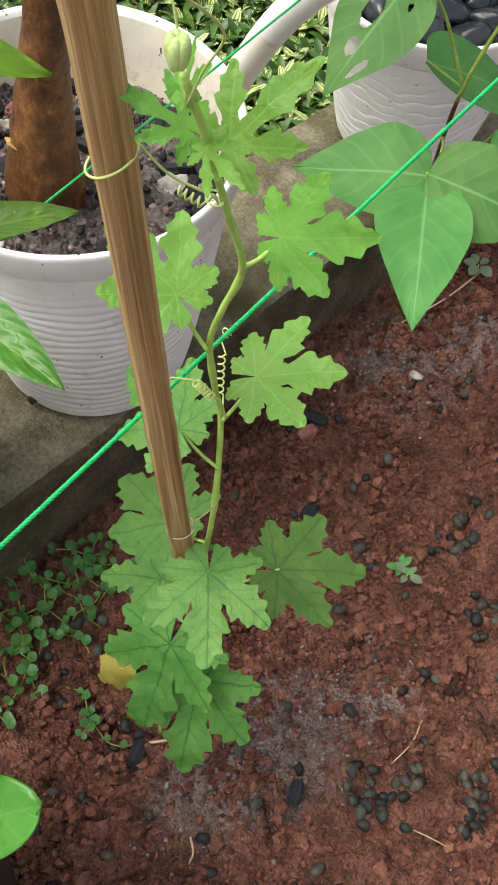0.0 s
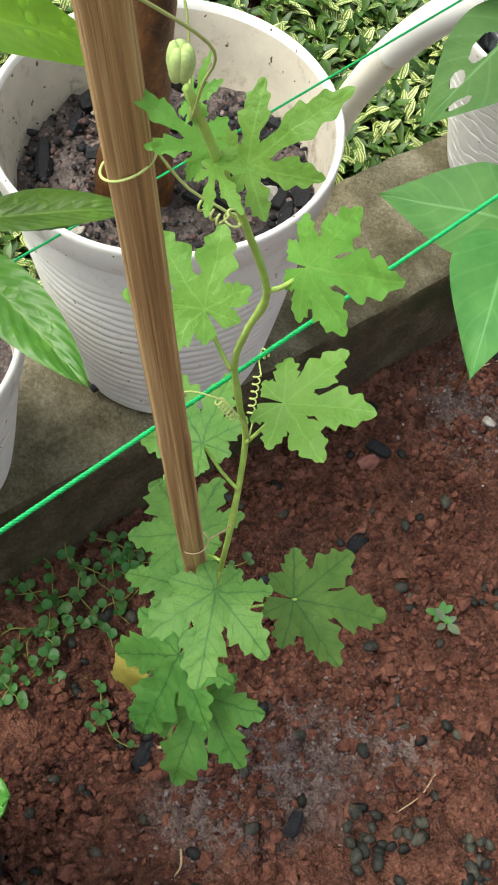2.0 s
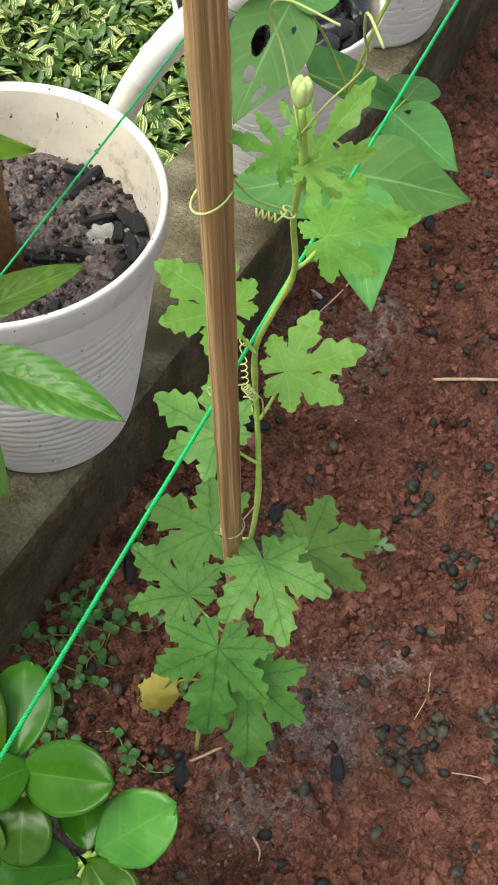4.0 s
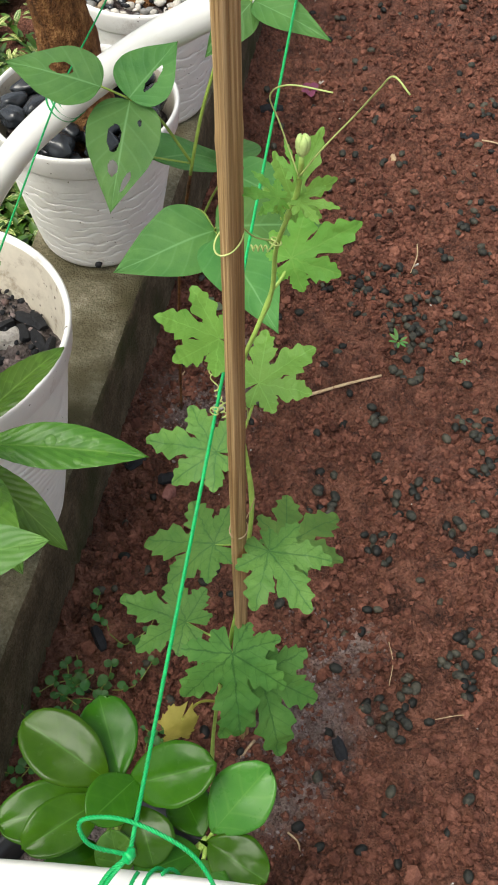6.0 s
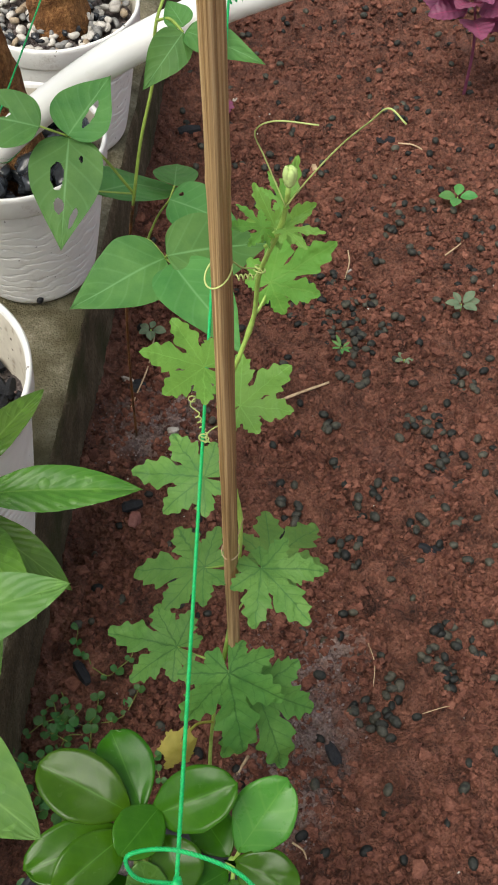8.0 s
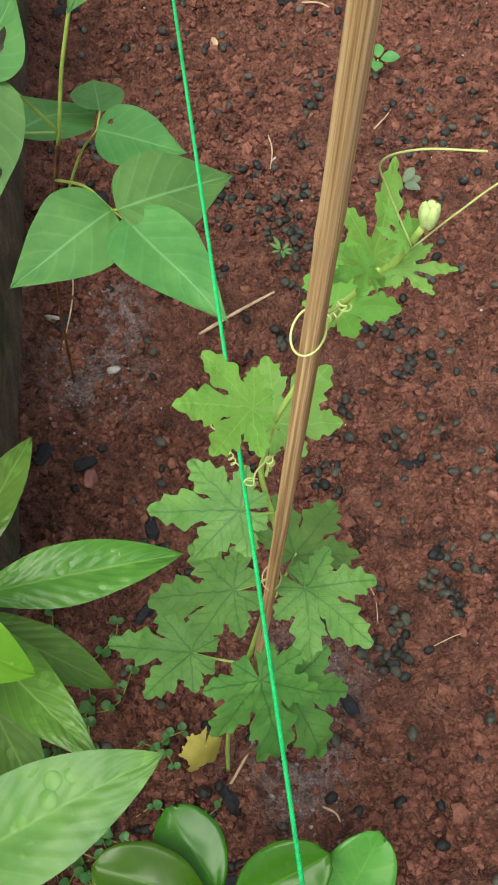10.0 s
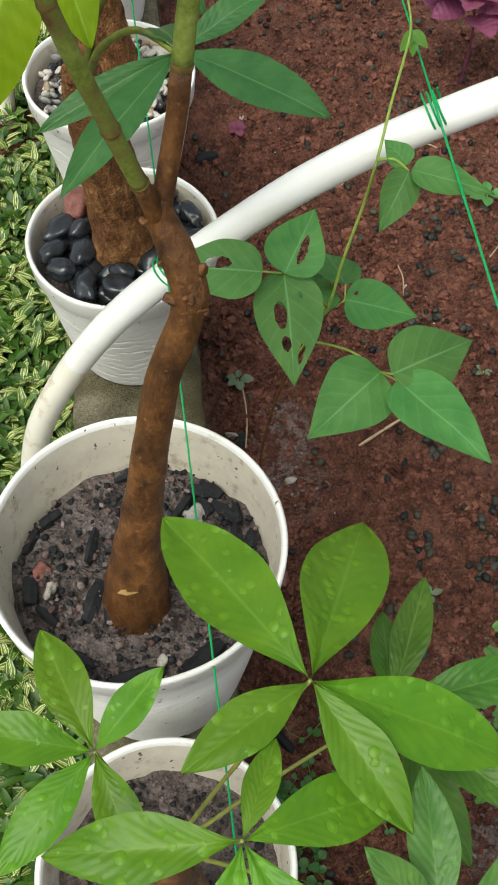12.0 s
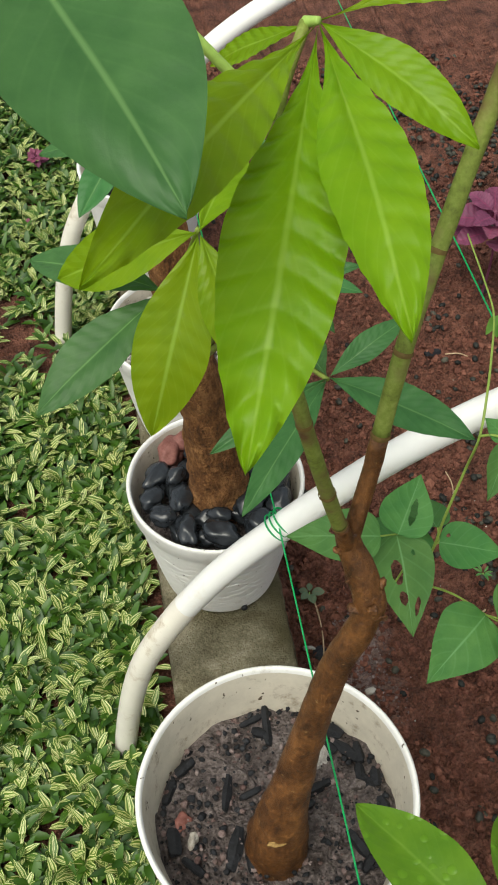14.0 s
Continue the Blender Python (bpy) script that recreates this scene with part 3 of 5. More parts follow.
# ---- bamboo stake ----
def build_stake():
    m, n, l, b = material("split_bamboo")
    mp = n.new("ShaderNodeMapping")
    mp.inputs["Scale"].default_value = (1, 0.25, 1)
    l.new(n.new("ShaderNodeUVMap").outputs[0], mp.inputs[0])
    streak = tex_noise(n, l, 34.0, 5.0, 0.65, mp.outputs[0])
    broad = tex_noise(n, l, 9.0, 3.0, 0.6, mp.outputs[0])
    col = ramp(n, l, calc(n, l, "MULTIPLY_ADD", streak, 0.4, calc(n, l, "MULTIPLY", broad, 0.6)), [(0.36, (0.12, 0.062, 0.022)), (0.48, (0.35, 0.21, 0.082)), (0.60, (0.66, 0.47, 0.24))])
    l.new(col, b.inputs["Base Color"])
    b.inputs["Roughness"].default_value = 0.6
    bump(n, l, b, streak, 0.9, 0.0012)
    top, foot = Vector((0.2415, -0.197, 1.02)), Vector((0.228, -0.082, -0.06))
    ob = thing("bamboo_stake", foot, "tan split bamboo stake stuck in the soil, slightly leaning", "garden stake")
    bm = bmesh.new()
    way = (top - foot).normalized()
    # a split strip: broad across one way, with flat faces, worn corners and a groove along one face
    side = (Vector((0.4, 0.917, 0)) - way * way.dot(Vector((0.4, 0.917, 0)))).normalized()
    other = way.cross(side)
    rng = random.Random(4)
    edge = []
    for k in range(28):
        c, q = math.cos(2 * math.pi * k / 28), math.sin(2 * math.pi * k / 28)
        box = 1 / max(abs(c), abs(q)) * 0.62 + 0.38
        edge.append((c, q, box * (1 + rng.uniform(-0.07, 0.05)) * (0.84 if k in (6, 20) else 1.0)))
    rings = []
    for i in range(160):
        u = i / 159
        p = foot.lerp(top, u) + side * 0.0010 * math.sin(u * 9) + other * 0.0008 * math.sin(u * 6 + 1)
        r = 0.92 + 0.10 * u
        for at in (0.30, 0.62, 0.83):
            r += 0.07 * math.exp(-((u - at) / 0.005) ** 2)
        rings.append([bm.verts.new(p + (side * c * 0.0065 + other * q * 0.0032) * r * k * (1 + 0.06 * noise.noise((c * 3, q * 3, u * 26)))) for c, q, k in edge])
    grain = bm.loops.layers.uv.new("UVMap")
    for i, (a, c) in enumerate(zip(rings, rings[1:])):
        for k in range(28):
            q = bm.faces.new((a[k], a[(k + 1) % 28], c[(k + 1) % 28], c[k]))
            for loop, (x, y) in zip(q.loops, ((0, 0), (1, 0), (1, 1), (0, 1))):
                loop[grain].uv = ((k + x) / 28, (i + y) / 159)
    bm.faces.new(rings[-1])
    part("pole", bm, m, ob)
    bm = bmesh.new()
    mid = foot.lerp(top, 0.511)
    tube(bm, [mid + way * (0.003 * math.sin(k * 0.21)) + side * 0.0073 * math.cos(k * 0.2094) + other * 0.0053 * math.sin(k * 0.2094) for k in range(31)], 0.0004, 5)
    tube(bm, spline([mid + side * 0.0072, mid + side * 0.014 + Vector((0, 0, 0.006)), mid + side * 0.019 + Vector((0, 0, 0.012))], 12), 0.0004, 5)
    part("thread", bm, STRAW, ob, "thin pale thread tied round the stake")


build_stake()


# ---- soil crumbs, pebbles, ash ----
rng = random.Random(11)


def on_soil(x, y, lift=0.0):
    return soil_height(x, y) + lift


crumbs = []
for _ in range(9000):
    x, y = rng.uniform(0.1, 1.0), rng.uniform(0.75, 2.0)
    s = 0.0025 + 0.0045 * rng.random() ** 2
    crumbs.append((x, y, on_soil(x, y, s * 0.3), s))
for _ in range(34000):
    x, y = rng.uniform(0.03, 0.66), rng.uniform(-0.36, 0.75)
    k = noise.noise((x * 9, y * 9, 4.0)) + 0.6 * noise.noise((x * 23, y * 23, 2.0))
    if rng.random() > 0.34 + 1.5 * k:
        continue
    s = 0.0019 + 0.0036 * rng.random() ** 1.8
    crumbs.append((x, y, on_soil(x, y, s * 0.36), s))
while len(crumbs) < 34000:
    x, y = rng.uniform(0.0, 0.85) if rng.random() < 0.9 else rng.uniform(0.0, 1.1), rng.uniform(-0.36, 1.0) if rng.random() < 0.75 else rng.uniform(0.9, 1.9)
    k = noise.noise((x * 7, y * 7, 4.0)) + 0.5 * noise.noise((x * 19, y * 19, 2.0))
    if rng.random() > 0.5 + 0.8 * k:
        continue
    s = 0.0013 + 0.0026 * rng.random() ** 2.2
    crumbs.append((x, y, on_soil(x, y, s * 0.1), s))
for _ in range(4200):
    x, y = rng.uniform(0.01, 0.7), rng.uniform(-0.36, 1.0)
    if noise.noise((x * 6, y * 6, 9.0)) + 0.5 * noise.noise((x * 17, y * 17, 5.0)) < rng.uniform(-0.5, 0.3):
        continue
    s = 0.0038 + 0.0055 * rng.random() ** 2
    crumbs.append((x, y, on_soil(x, y, -s * 0.05), s))
scatter("soil_crumbs", crumbs, CRUMB, "loose crumbs and clods of red laterite soil", "soil crumbs", 1, 0.55, 0.8, None, False)

clumps = [(0.414, 1.042, 0.024, 9), (0.289, 0.598, 0.05, 44), (0.349, 0.559, 0.045, 30), (0.327, 0.511, 0.024, 12), (0.343, 0.438, 0.02, 12), (0.309, 0.363, 0.012, 7), (0.433, 0.379, 0.023, 12), (0.502, 0.468, 0.03, 14), (0.262, 0.222, 0.018, 10), (0.337, 0.173, 0.018, 11), (0.361, 0.236, 0.015, 9), (0.377, 0.269, 0.011, 5), (0.451, 0.061, 0.016, 8), (0.435, 0.037, 0.013, 7), (0.454, 0.022, 0.016, 11), (0.394, 0.004, 0.016, 8), (0.371, -0.029, 0.018, 11), (0.384, -0.048, 0.013, 7), (0.449, 0.314, 0.013, 6), (0.421, 0.218, 0.013, 5), (0.197, 1.316, 0.026, 7), (0.269, 0.885, 0.019, 5), (0.47, 0.70, 0.09, 40), (0.56, 0.25, 0.10, 40)]
pebbles = []
for cx, cy, r, n in clumps:
    for _ in range(n):
        a, d = rng.uniform(0, 6.28), r * 1.25 * math.sqrt(rng.random())
        pebbles.append((cx + d * math.cos(a), cy + d * math.sin(a)))
for _ in range(520):
    pebbles.append((rng.uniform(0.03, 0.9), rng.uniform(-0.35, 1.4)))
for _ in range(520):
    pebbles.append((rng.gauss(0.64, 0.11), rng.gauss(1.64, 0.14)))
spots = []
for x, y in pebbles:
    s = rng.uniform(0.0046, 0.0070)
    spots.append((x, y, on_soil(x, y, s * 0.45), s))
scatter("pebbles", spots, PEBBLE, "small smooth dark grey-green pebbles strewn on the soil", "pebbles", 2, 0.05, 0.78, (1.15, 0.85, 0.75))

ash = []
for cx, cy, rx, ry, n in ((0.085, 0.335, 0.05, 0.05, 1900), (0.28, -0.07, 0.045, 0.10, 2600), (0.11, 0.42, 0.04, 0.05, 500), (0.31, 0.02, 0.04, 0.06, 500)):
    for _ in range(n):
        x, y = cx + rng.gauss(0, rx * 0.6), cy + rng.gauss(0, ry * 0.6)
        s = 0.0007 + 0.0022 * rng.random() ** 3
        ash.append((x, y, on_soil(x, y, s * 0.3), s))
scatter("ash_grains", ash, ASH, "pale ash and lime grains sprinkled on the soil", "ash", 1, 0.3, 0.6)

flecks = []
for _ in range(130):
    x, y = rng.uniform(0.02, 0.85), rng.uniform(-0.3, 1.3)
    s = rng.uniform(0.0009, 0.002)
    flecks.append((x, y, on_soil(x, y, s * 0.5), s))
scatter("white_flecks", flecks, PALE_STONE, "tiny white grit flecks on the soil", "grit", 1, 0.4, 0.6)


def charcoal(at, size, turn, label="broken piece of black charcoal lying on the soil", group="charcoal pieces on the soil"):
    bm = bmesh.new()
    m = Matrix.Rotation(turn, 3, "Z") @ Matrix.Rotation(0.35 * math.sin(turn * 3), 3, "X")
    r = random.Random(int(turn * 1000) + int(size[0] * 1e5))
    # a splintered prism: uneven rings of flat sides, broken off at both ends
    rings, sides = 6, 6
    rim = [r.uniform(0.65, 1.1) for _ in range(sides)]
    grid = []
    for i in range(rings):
        u = i / (rings - 1) * 2 - 1
        k = (1 - 0.35 * abs(u) ** 3) * r.uniform(0.85, 1.1)
        grid.append([bm.verts.new(Vector(at) + m @ Vector((size[0] * (u + r.uniform(-0.10, 0.10)), size[1] * k * c * math.cos(6.283 * j / sides), size[2] * k * c * math.sin(6.283 * j / sides)))) for j, c in enumerate(rim)])
    for a, b in zip(grid, grid[1:]):
        for j in range(sides):
            bm.faces.new((a[j], a[(j + 1) % sides], b[(j + 1) % sides], b[j]))
    bm.faces.new(grid[0][::-1])
    bm.faces.new(grid[-1])
    return lone("charcoal_piece", bm, CHARCOAL, label, "charcoal", group, smooth=False)


for x, y, a, b, t in ((0.073, 0.204, 0.013, 0.010, 0.4), (0.026, 0.221, 0.014, 0.011, 1.1), (0.141, 0.127, 0.007, 0.015, 0.2), (0.434, 0.181, 0.011, 0.006, 2.6), (0.447, 0.186, 0.008, 0.006, 0.3), (0.13, 0.03, 0.013, 0.008, 0.9), (0.055, 0.96, 0.018, 0.010, 0.3), (0.05, 0.40, 0.011, 0.012, 0.7), (0.10, 0.60, 0.012, 0.008, 1.9), (0.38, 0.97, 0.015, 0.009, 0.1), (0.205, -0.165, 0.006, 0.016, 0.5), (0.33, -0.085, 0.006, 0.013, 0.6), (0.05, -0.02, 0.016, 0.007, 2.2)):
    charcoal((x, y, on_soil(x, y, 0.003)), (a, b, 0.006), t)
for x, y, s, t, mat, words in ((0.037, 0.410, 0.011, 0.4, PALE_STONE, "flat grey-white shard of stone on the soil"), (0.328, 0.658, 0.005, 1.4, PALE_STONE, "small white pebble on the soil"), (0.124, 1.05, 0.006, 2.0, PALE_STONE, "small white pebble on the soil"), (0.265, 0.889, 0.009, 2.4, STRAW, "tan stone chip on the soil"), (0.078, 0.188, 0.011, 0.2, RED_STONE, "reddish brown clod beside charcoal"), (0.107, 0.33, 0.008, 0.9, PALE_STONE, "pale lime-dusted stone on the soil")):
    bm = bmesh.new()
    lump(bm, (x, y, on_soil(x, y, 0.003)), (s, s * 0.75, s * 0.35), t, 3, 0.55)
    lone("stone", bm, mat, words, "stone", "single stones on the soil")


def twig(a, b, r, label, bend=0.004):
    bm = bmesh.new()
    p, q = Vector((*a, on_soil(*a, 0.004))), Vector((*b, on_soil(*b, 0.005)))
    mid = p.lerp(q, 0.5) + Vector((bend, bend * 0.5, 0.002))
    tube(bm, spline([p, mid, q], 14), (r, r * 0.8), 7, True, 0.2)
    lone("twig", bm, STRAW, label, "twig", "dry twigs on the soil")


twig((0.210, 0.384), (0.306, 0.430), 0.0022, "straight dry straw-coloured twig on the soil", 0.001)
twig((0.292, -0.178), (0.308, -0.198), 0.0012, "short curled pale twig on the soil", 0.004)
twig((0.325, 0.70), (0.322, 0.64), 0.0011, "thin dry stalk on the soil")
twig((0.40, 0.96), (0.44, 0.95), 0.0014, "thin dry stalk on the soil")
twig((0.425, -0.03), (0.46, -0.02), 0.0006, "thin dry stalk on the soil")
twig((0.365, 0.05), (0.372, 0.0), 0.0007, "thin dry stalk on the soil")
twig((0.06, 0.50), (0.048, 0.36), 0.0012, "thin dry stalk leaning by the kerb", 0.006)
twig((0.47, 0.70), (0.50, 0.74), 0.0012, "thin dry stalk on the soil")
twig((0.24, -0.09), (0.19, -0.17), 0.0018, "grey dry root on the ashen soil", 0.006)


# ---- things in the pots ----
LIME = rough_mat("white_lime", [(0.3, (0.3, 0.27, 0.25)), (0.5, (0.52, 0.49, 0.46)), (0.7, (0.72, 0.7, 0.67))], 90.0, 0.95, 5.0, 1.0, 0.004)
def in_pot(pot, r, a, z):
    return (pot[0] + r * math.cos(a), pot[1] + r * math.sin(a), z)


for k, (r, a, ln, wd, t) in enumerate(((0.095, 1.5, 0.022, 0.009, 1.5), (0.098, 0.6, 0.018, 0.008, 2.3), (0.10, 5.2, 0.024, 0.012, 0.7), (0.098, 4.6, 0.026, 0.011, 0.1), (0.097, 4.0, 0.022, 0.010, 2.6), (0.05, 3.6, 0.022, 0.009, 1.2), (0.04, 3.9, 0.020, 0.008, 1.5), (0.055, 2.5, 0.018, 0.006, 1.3), (0.035, 2.2, 0.012, 0.006, 0.3), (0.10, 3.2, 0.014, 0.009, 1.6), (0.05, 0.5, 0.014, 0.007, 0.3), (0.08, 5.8, 0.016, 0.008, 2.0), (0.075, 1.0, 0.014, 0.007, 0.9), (0.03, 0.2, 0.010, 0.006, 0.5))):
    x, y, z = in_pot(POT_A, r, a, 0.366)
    charcoal((x, y, z), (ln * 0.95, wd * 0.85, 0.008), t, "broken piece of black charcoal half sunk in potting soil", "charcoal pieces in the large pot")
for x, y, s, mat, words in ((-0.030, 0.093, 0.013, LIME, "crumbly pale lime lump on the potting soil"), (-0.165, 0.032, 0.009, PALE_STONE, "round pale pebble in the potting soil"), (-0.172, 0.052, 0.010, RED_STONE, "reddish clod in the potting soil"), (-0.004, 0.058, 0.014, POT_SOIL, "grey soil clod in the large pot"), (-0.07, -0.045, 0.007, PALE_STONE, "small pale stone in the potting soil")):
    bm = bmesh.new()
    lump(bm, (x, y, 0.366), (s * 0.85, s * 0.75, s * 0.5), s * 400, 3, 0.6)
    lone("stone", bm, mat, words, "stone", "stones in the large pot")
for k in range(20):
    a = rng.uniform(0, 6.28)
    x, y, z = in_pot(POT_A, rng.uniform(0.088, 0.110), a, 0.366)
    charcoal((x, y, z), (rng.uniform(0.007, 0.014), rng.uniform(0.005, 0.009), 0.006), a + 1.57 + rng.uniform(-0.5, 0.5), "broken piece of black charcoal half sunk in potting soil", "charcoal pieces in the large pot")
grit = []
for _ in range(420):
    x, y, _z = in_pot(POT_A, 0.112 * math.sqrt(rng.random()), rng.uniform(0, 6.28), 0)
    grit.append((x, y, 0.366 + rng.uniform(-0.004, 0.004), 0.0012 + 0.0035 * rng.random() ** 3))
for _ in range(220):
    x, y, _z = in_pot(POT_N, 0.088 * math.sqrt(rng.random()), rng.uniform(0, 6.28), 0)
    grit.append((x, y, 0.287 + rng.uniform(-0.003, 0.003), 0.0012 + 0.003 * rng.random() ** 3))
scatter("potting_grit", grit, ASH, "pale grit and ash crumbs on potting soil", "grit", 1, 0.35, 0.7)

bits = []
for _ in range(520):
    x, y, _z = in_pot(POT_A, 0.113 * rng.random() ** 0.35, rng.uniform(0, 6.28), 0)
    bits.append((x, y, 0.366 + rng.uniform(-0.003, 0.004), 0.001 + 0.0035 * rng.random() ** 2.5))
for _ in range(200):
    x, y, _z = in_pot(POT_N, 0.089 * rng.random() ** 0.35, rng.uniform(0, 6.28), 0)
    bits.append((x, y, 0.288 + rng.uniform(-0.003, 0.004), 0.001 + 0.0035 * rng.random() ** 2.5))
scatter("charcoal_crumbs", bits, CHARCOAL, "black charcoal crumbs strewn on potting soil", "charcoal", 1, 0.4, 0.7)

# black river stones, laid ring by ring and heaped to the rim
for ring, (r, n, z) in enumerate(((0.078, 13, 0.326), (0.050, 9, 0.332), (0.080, 13, 0.342), (0.052, 7, 0.345))):
    for k in range(n):
        a = 2 * math.pi * (k + 0.37 * ring) / n + rng.uniform(-0.12, 0.12)
        x, y, zz = in_pot(POT_B, r * rng.uniform(0.93, 1.05), a, z + rng.uniform(-0.003, 0.004))
        if (x + 0.076) ** 2 + (y - 0.47) ** 2 < 0.034 ** 2:
            continue
        bm = bmesh.new()
        ln = rng.uniform(0.016, 0.024)
        lump(bm, (x, y, zz), (ln, ln * rng.uniform(0.52, 0.8), ln * rng.uniform(0.45, 0.65)), rng.uniform(0, 9), 3, 0.4, Matrix.Rotation(a + rng.uniform(0.6, 2.2), 3, "Z") @ Matrix.Rotation(rng.uniform(-0.3, 0.3), 3, "X"))
        red = abs((a % 6.2832) - 2.25) < 0.34 and ring in (0, 2)
        lone("river_stone", bm, RED_STONE if red else STONE, "smooth red-brown stone among black river stones" if red else "smooth glossy black river stone heaped in a pot", "river stone", "river stones in the pot")
# pale gravel
GREY_STONE = rough_mat("grey_gravel", [(0.3, (0.12, 0.12, 0.115)), (0.55, (0.24, 0.235, 0.225)), (0.8, (0.38, 0.37, 0.35))], 70.0, 0.7, 4.0, 0.4, 0.002)
TAN_STONE = rough_mat("tan_gravel", [(0.3, (0.22, 0.16, 0.10)), (0.55, (0.38, 0.3, 0.21)), (0.8, (0.55, 0.46, 0.36))], 70.0, 0.7, 4.0, 0.4, 0.002)
for k in range(210):
    x, y, zz = in_pot(POT_C, 0.097 * math.sqrt(rng.random()), rng.uniform(0, 6.28), 0.325 + rng.uniform(-0.004, 0.006))
    bm = bmesh.new()
    ln = rng.uniform(0.006, 0.010)
    lump(bm, (x, y, zz), (ln, ln * rng.uniform(0.6, 0.85), ln * rng.uniform(0.4, 0.6)), rng.uniform(0, 9), 2, 0.4)
    lone("gravel_stone", bm, rng.choice((PALE_STONE, PALE_STONE, PALE_STONE, PALE_STONE, GREY_STONE, TAN_STONE, GREY_STONE, STONE)), "small rounded pale gravel stone in a pot", "gravel stone", "gravel in the pot")
for k in range(14):
    x, y, zz = in_pot(POT_D, 0.07 * math.sqrt(rng.random()), rng.uniform(0, 6.28), 0.306)
    charcoal((x, y, zz), (0.014, 0.010, 0.008), rng.uniform(0, 6), "broken piece of black charcoal in a pot", "charcoal pieces in the far pot")


# ---- variegated ground cover ----
def build_groundcover():
    """Small pointed leaves in rosettes, cream striped down the middle."""
    m, n, l, b = material("variegated_leaf")
    uv = n.new("ShaderNodeUVMap")
    sep = n.new("ShaderNodeSeparateXYZ")
    l.new(uv.outputs[0], sep.inputs[0])
    across = calc(n, l, "ABSOLUTE", calc(n, l, "SUBTRACT", sep.outputs[1], 0.5))
    ran = n.new("ShaderNodeNewGeometry").outputs["Random Per Island"]
    stripe = calc(n, l, "SINE", calc(n, l, "MULTIPLY", across, 21.0))
    cream = calc(n, l, "GREATER_THAN", calc(n, l, "MULTIPLY_ADD", stripe, 0.5, calc(n, l, "MULTIPLY", ran, 0.6)), 0.80)
    green = ramp(n, l, ran, [(0.0, (0.015, 0.052, 0.002)), (0.5, (0.043, 0.108, 0.004)), (1.0, (0.10, 0.18, 0.010))])
    col = blend(n, l, cream, green, (0.54, 0.54, 0.24))
    l.new(col, b.inputs["Base Color"])
    b.inputs["Roughness"].default_value = 0.5
    r = random.Random(5)
    verts, faces, uvs = [], [], []
    for _ in range(6800):
        y = -0.75 + 3.4 * r.random()
        x = -0.19 - (0.62 + 0.25 * noise.noise((y * 2.5, 3.0, 0.0))) * r.random() ** 1.15
        bare = noise.noise((x * 4, y * 4, 8.0)) + 0.5 * noise.noise((x * 11, y * 11, 1.0))
        if bare > float(np.interp(y, (0.5, 1.2), (0.55, 0.17))) and r.random() < 0.88 or (x > -0.205 and r.random() < 0.3):
            continue
        if (x + 0.24) ** 2 + (y - 0.33) ** 2 < 0.03 ** 2:
            continue
        z = -0.045 + r.uniform(0.0, 0.03)
        for k in range(r.randint(5, 8)):
            a, ln, wd = r.uniform(0, 6.283), r.uniform(0.026, 0.050), r.uniform(0.0045, 0.0070)
            rise = r.uniform(0.15, 1.1)
            way = Vector((math.cos(a) * math.cos(rise), math.sin(a) * math.cos(rise), math.sin(rise)))
            side = Vector((-math.sin(a), math.cos(a), 0)) * wd
            up = side.cross(way).normalized() * (-1)
            p0 = Vector((x, y, z)) + Vector((r.uniform(-0.008, 0.008), r.uniform(-0.008, 0.008), 0))
            i = len(verts)
            bend = Vector((0, 0, -0.3 * ln))
            for u, w in ((0.0, 0.3), (0.4, 1.0), (0.75, 0.7), (1.0, 0.03)):
                c = p0 + way * (ln * u) + bend * u * u
                verts += [c - side * w + Vector((0, 0, wd * w * 0.4)), c, c + side * w + Vector((0, 0, wd * w * 0.4))]
            for q in range(3):
                for s in range(2):
                    j = i + q * 3 + s
                    faces.append((j, j + 1, j + 4, j + 3))
                    u0, u1, v0, v1 = q / 3, (q + 1) / 3, s / 2, (s + 1) / 2
                    uvs += [(u0, v0), (u0, v1), (u1, v1), (u1, v0)]
    me = bpy.data.meshes.new("ground_cover")
    me.from_pydata([tuple(v) for v in verts], [], faces)
    layer = me.uv_layers.new(name="UVMap")
    layer.data.foreach_set("uv", np.array(uvs).ravel())
    me.materials.append(m)
    for p in me.polygons:
        p.use_smooth = True
    tagged(new("ground_cover", me), "low ground cover of small cream-striped green leaves", "ground cover", "", "stuff")


build_groundcover()


# ---- leaf materials ----
VINE_LEAF = leaf_mat("gourd_leaf", (0.08, 0.215, 0.043), (0.15, 0.31, 0.066), (0.05, 0.17, 0.05), 0.5, 0.36, 0.0, 0.0, 0.9, (0.25, 0.5, 0.06))
YOUNG_LEAF = leaf_mat("young_gourd_leaf", (0.095, 0.28, 0.042), (0.155, 0.36, 0.06), (0.3, 0.5, 0.1), 0.5, 0.34, 0.0, 0.0, 0.7, (0.4, 0.6, 0.06))
OLD_LEAF = leaf_mat("yellowed_leaf", (0.30, 0.30, 0.05), (0.48, 0.44, 0.1), (0.25, 0.2, 0.05), 0.6, 0.3, 0.0, 0.2, 0.3, (0.6, 0.5, 0.1))
VINE_STEM = plain_mat("vine_stem", (0.32, 0.48, 0.10), 0.5, 0.4, 0.2, 120.0, 0.2)
TENDRIL = plain_mat("pale_tendril", (0.4, 0.48, 0.16), 0.5, 0.4, 0.15, 120.0, 0.1)
OLIVE_STALK = plain_mat("olive_leaf_stalk", (0.2, 0.22, 0.045), 0.5, 0.4, 0.25, 120.0, 0.2)
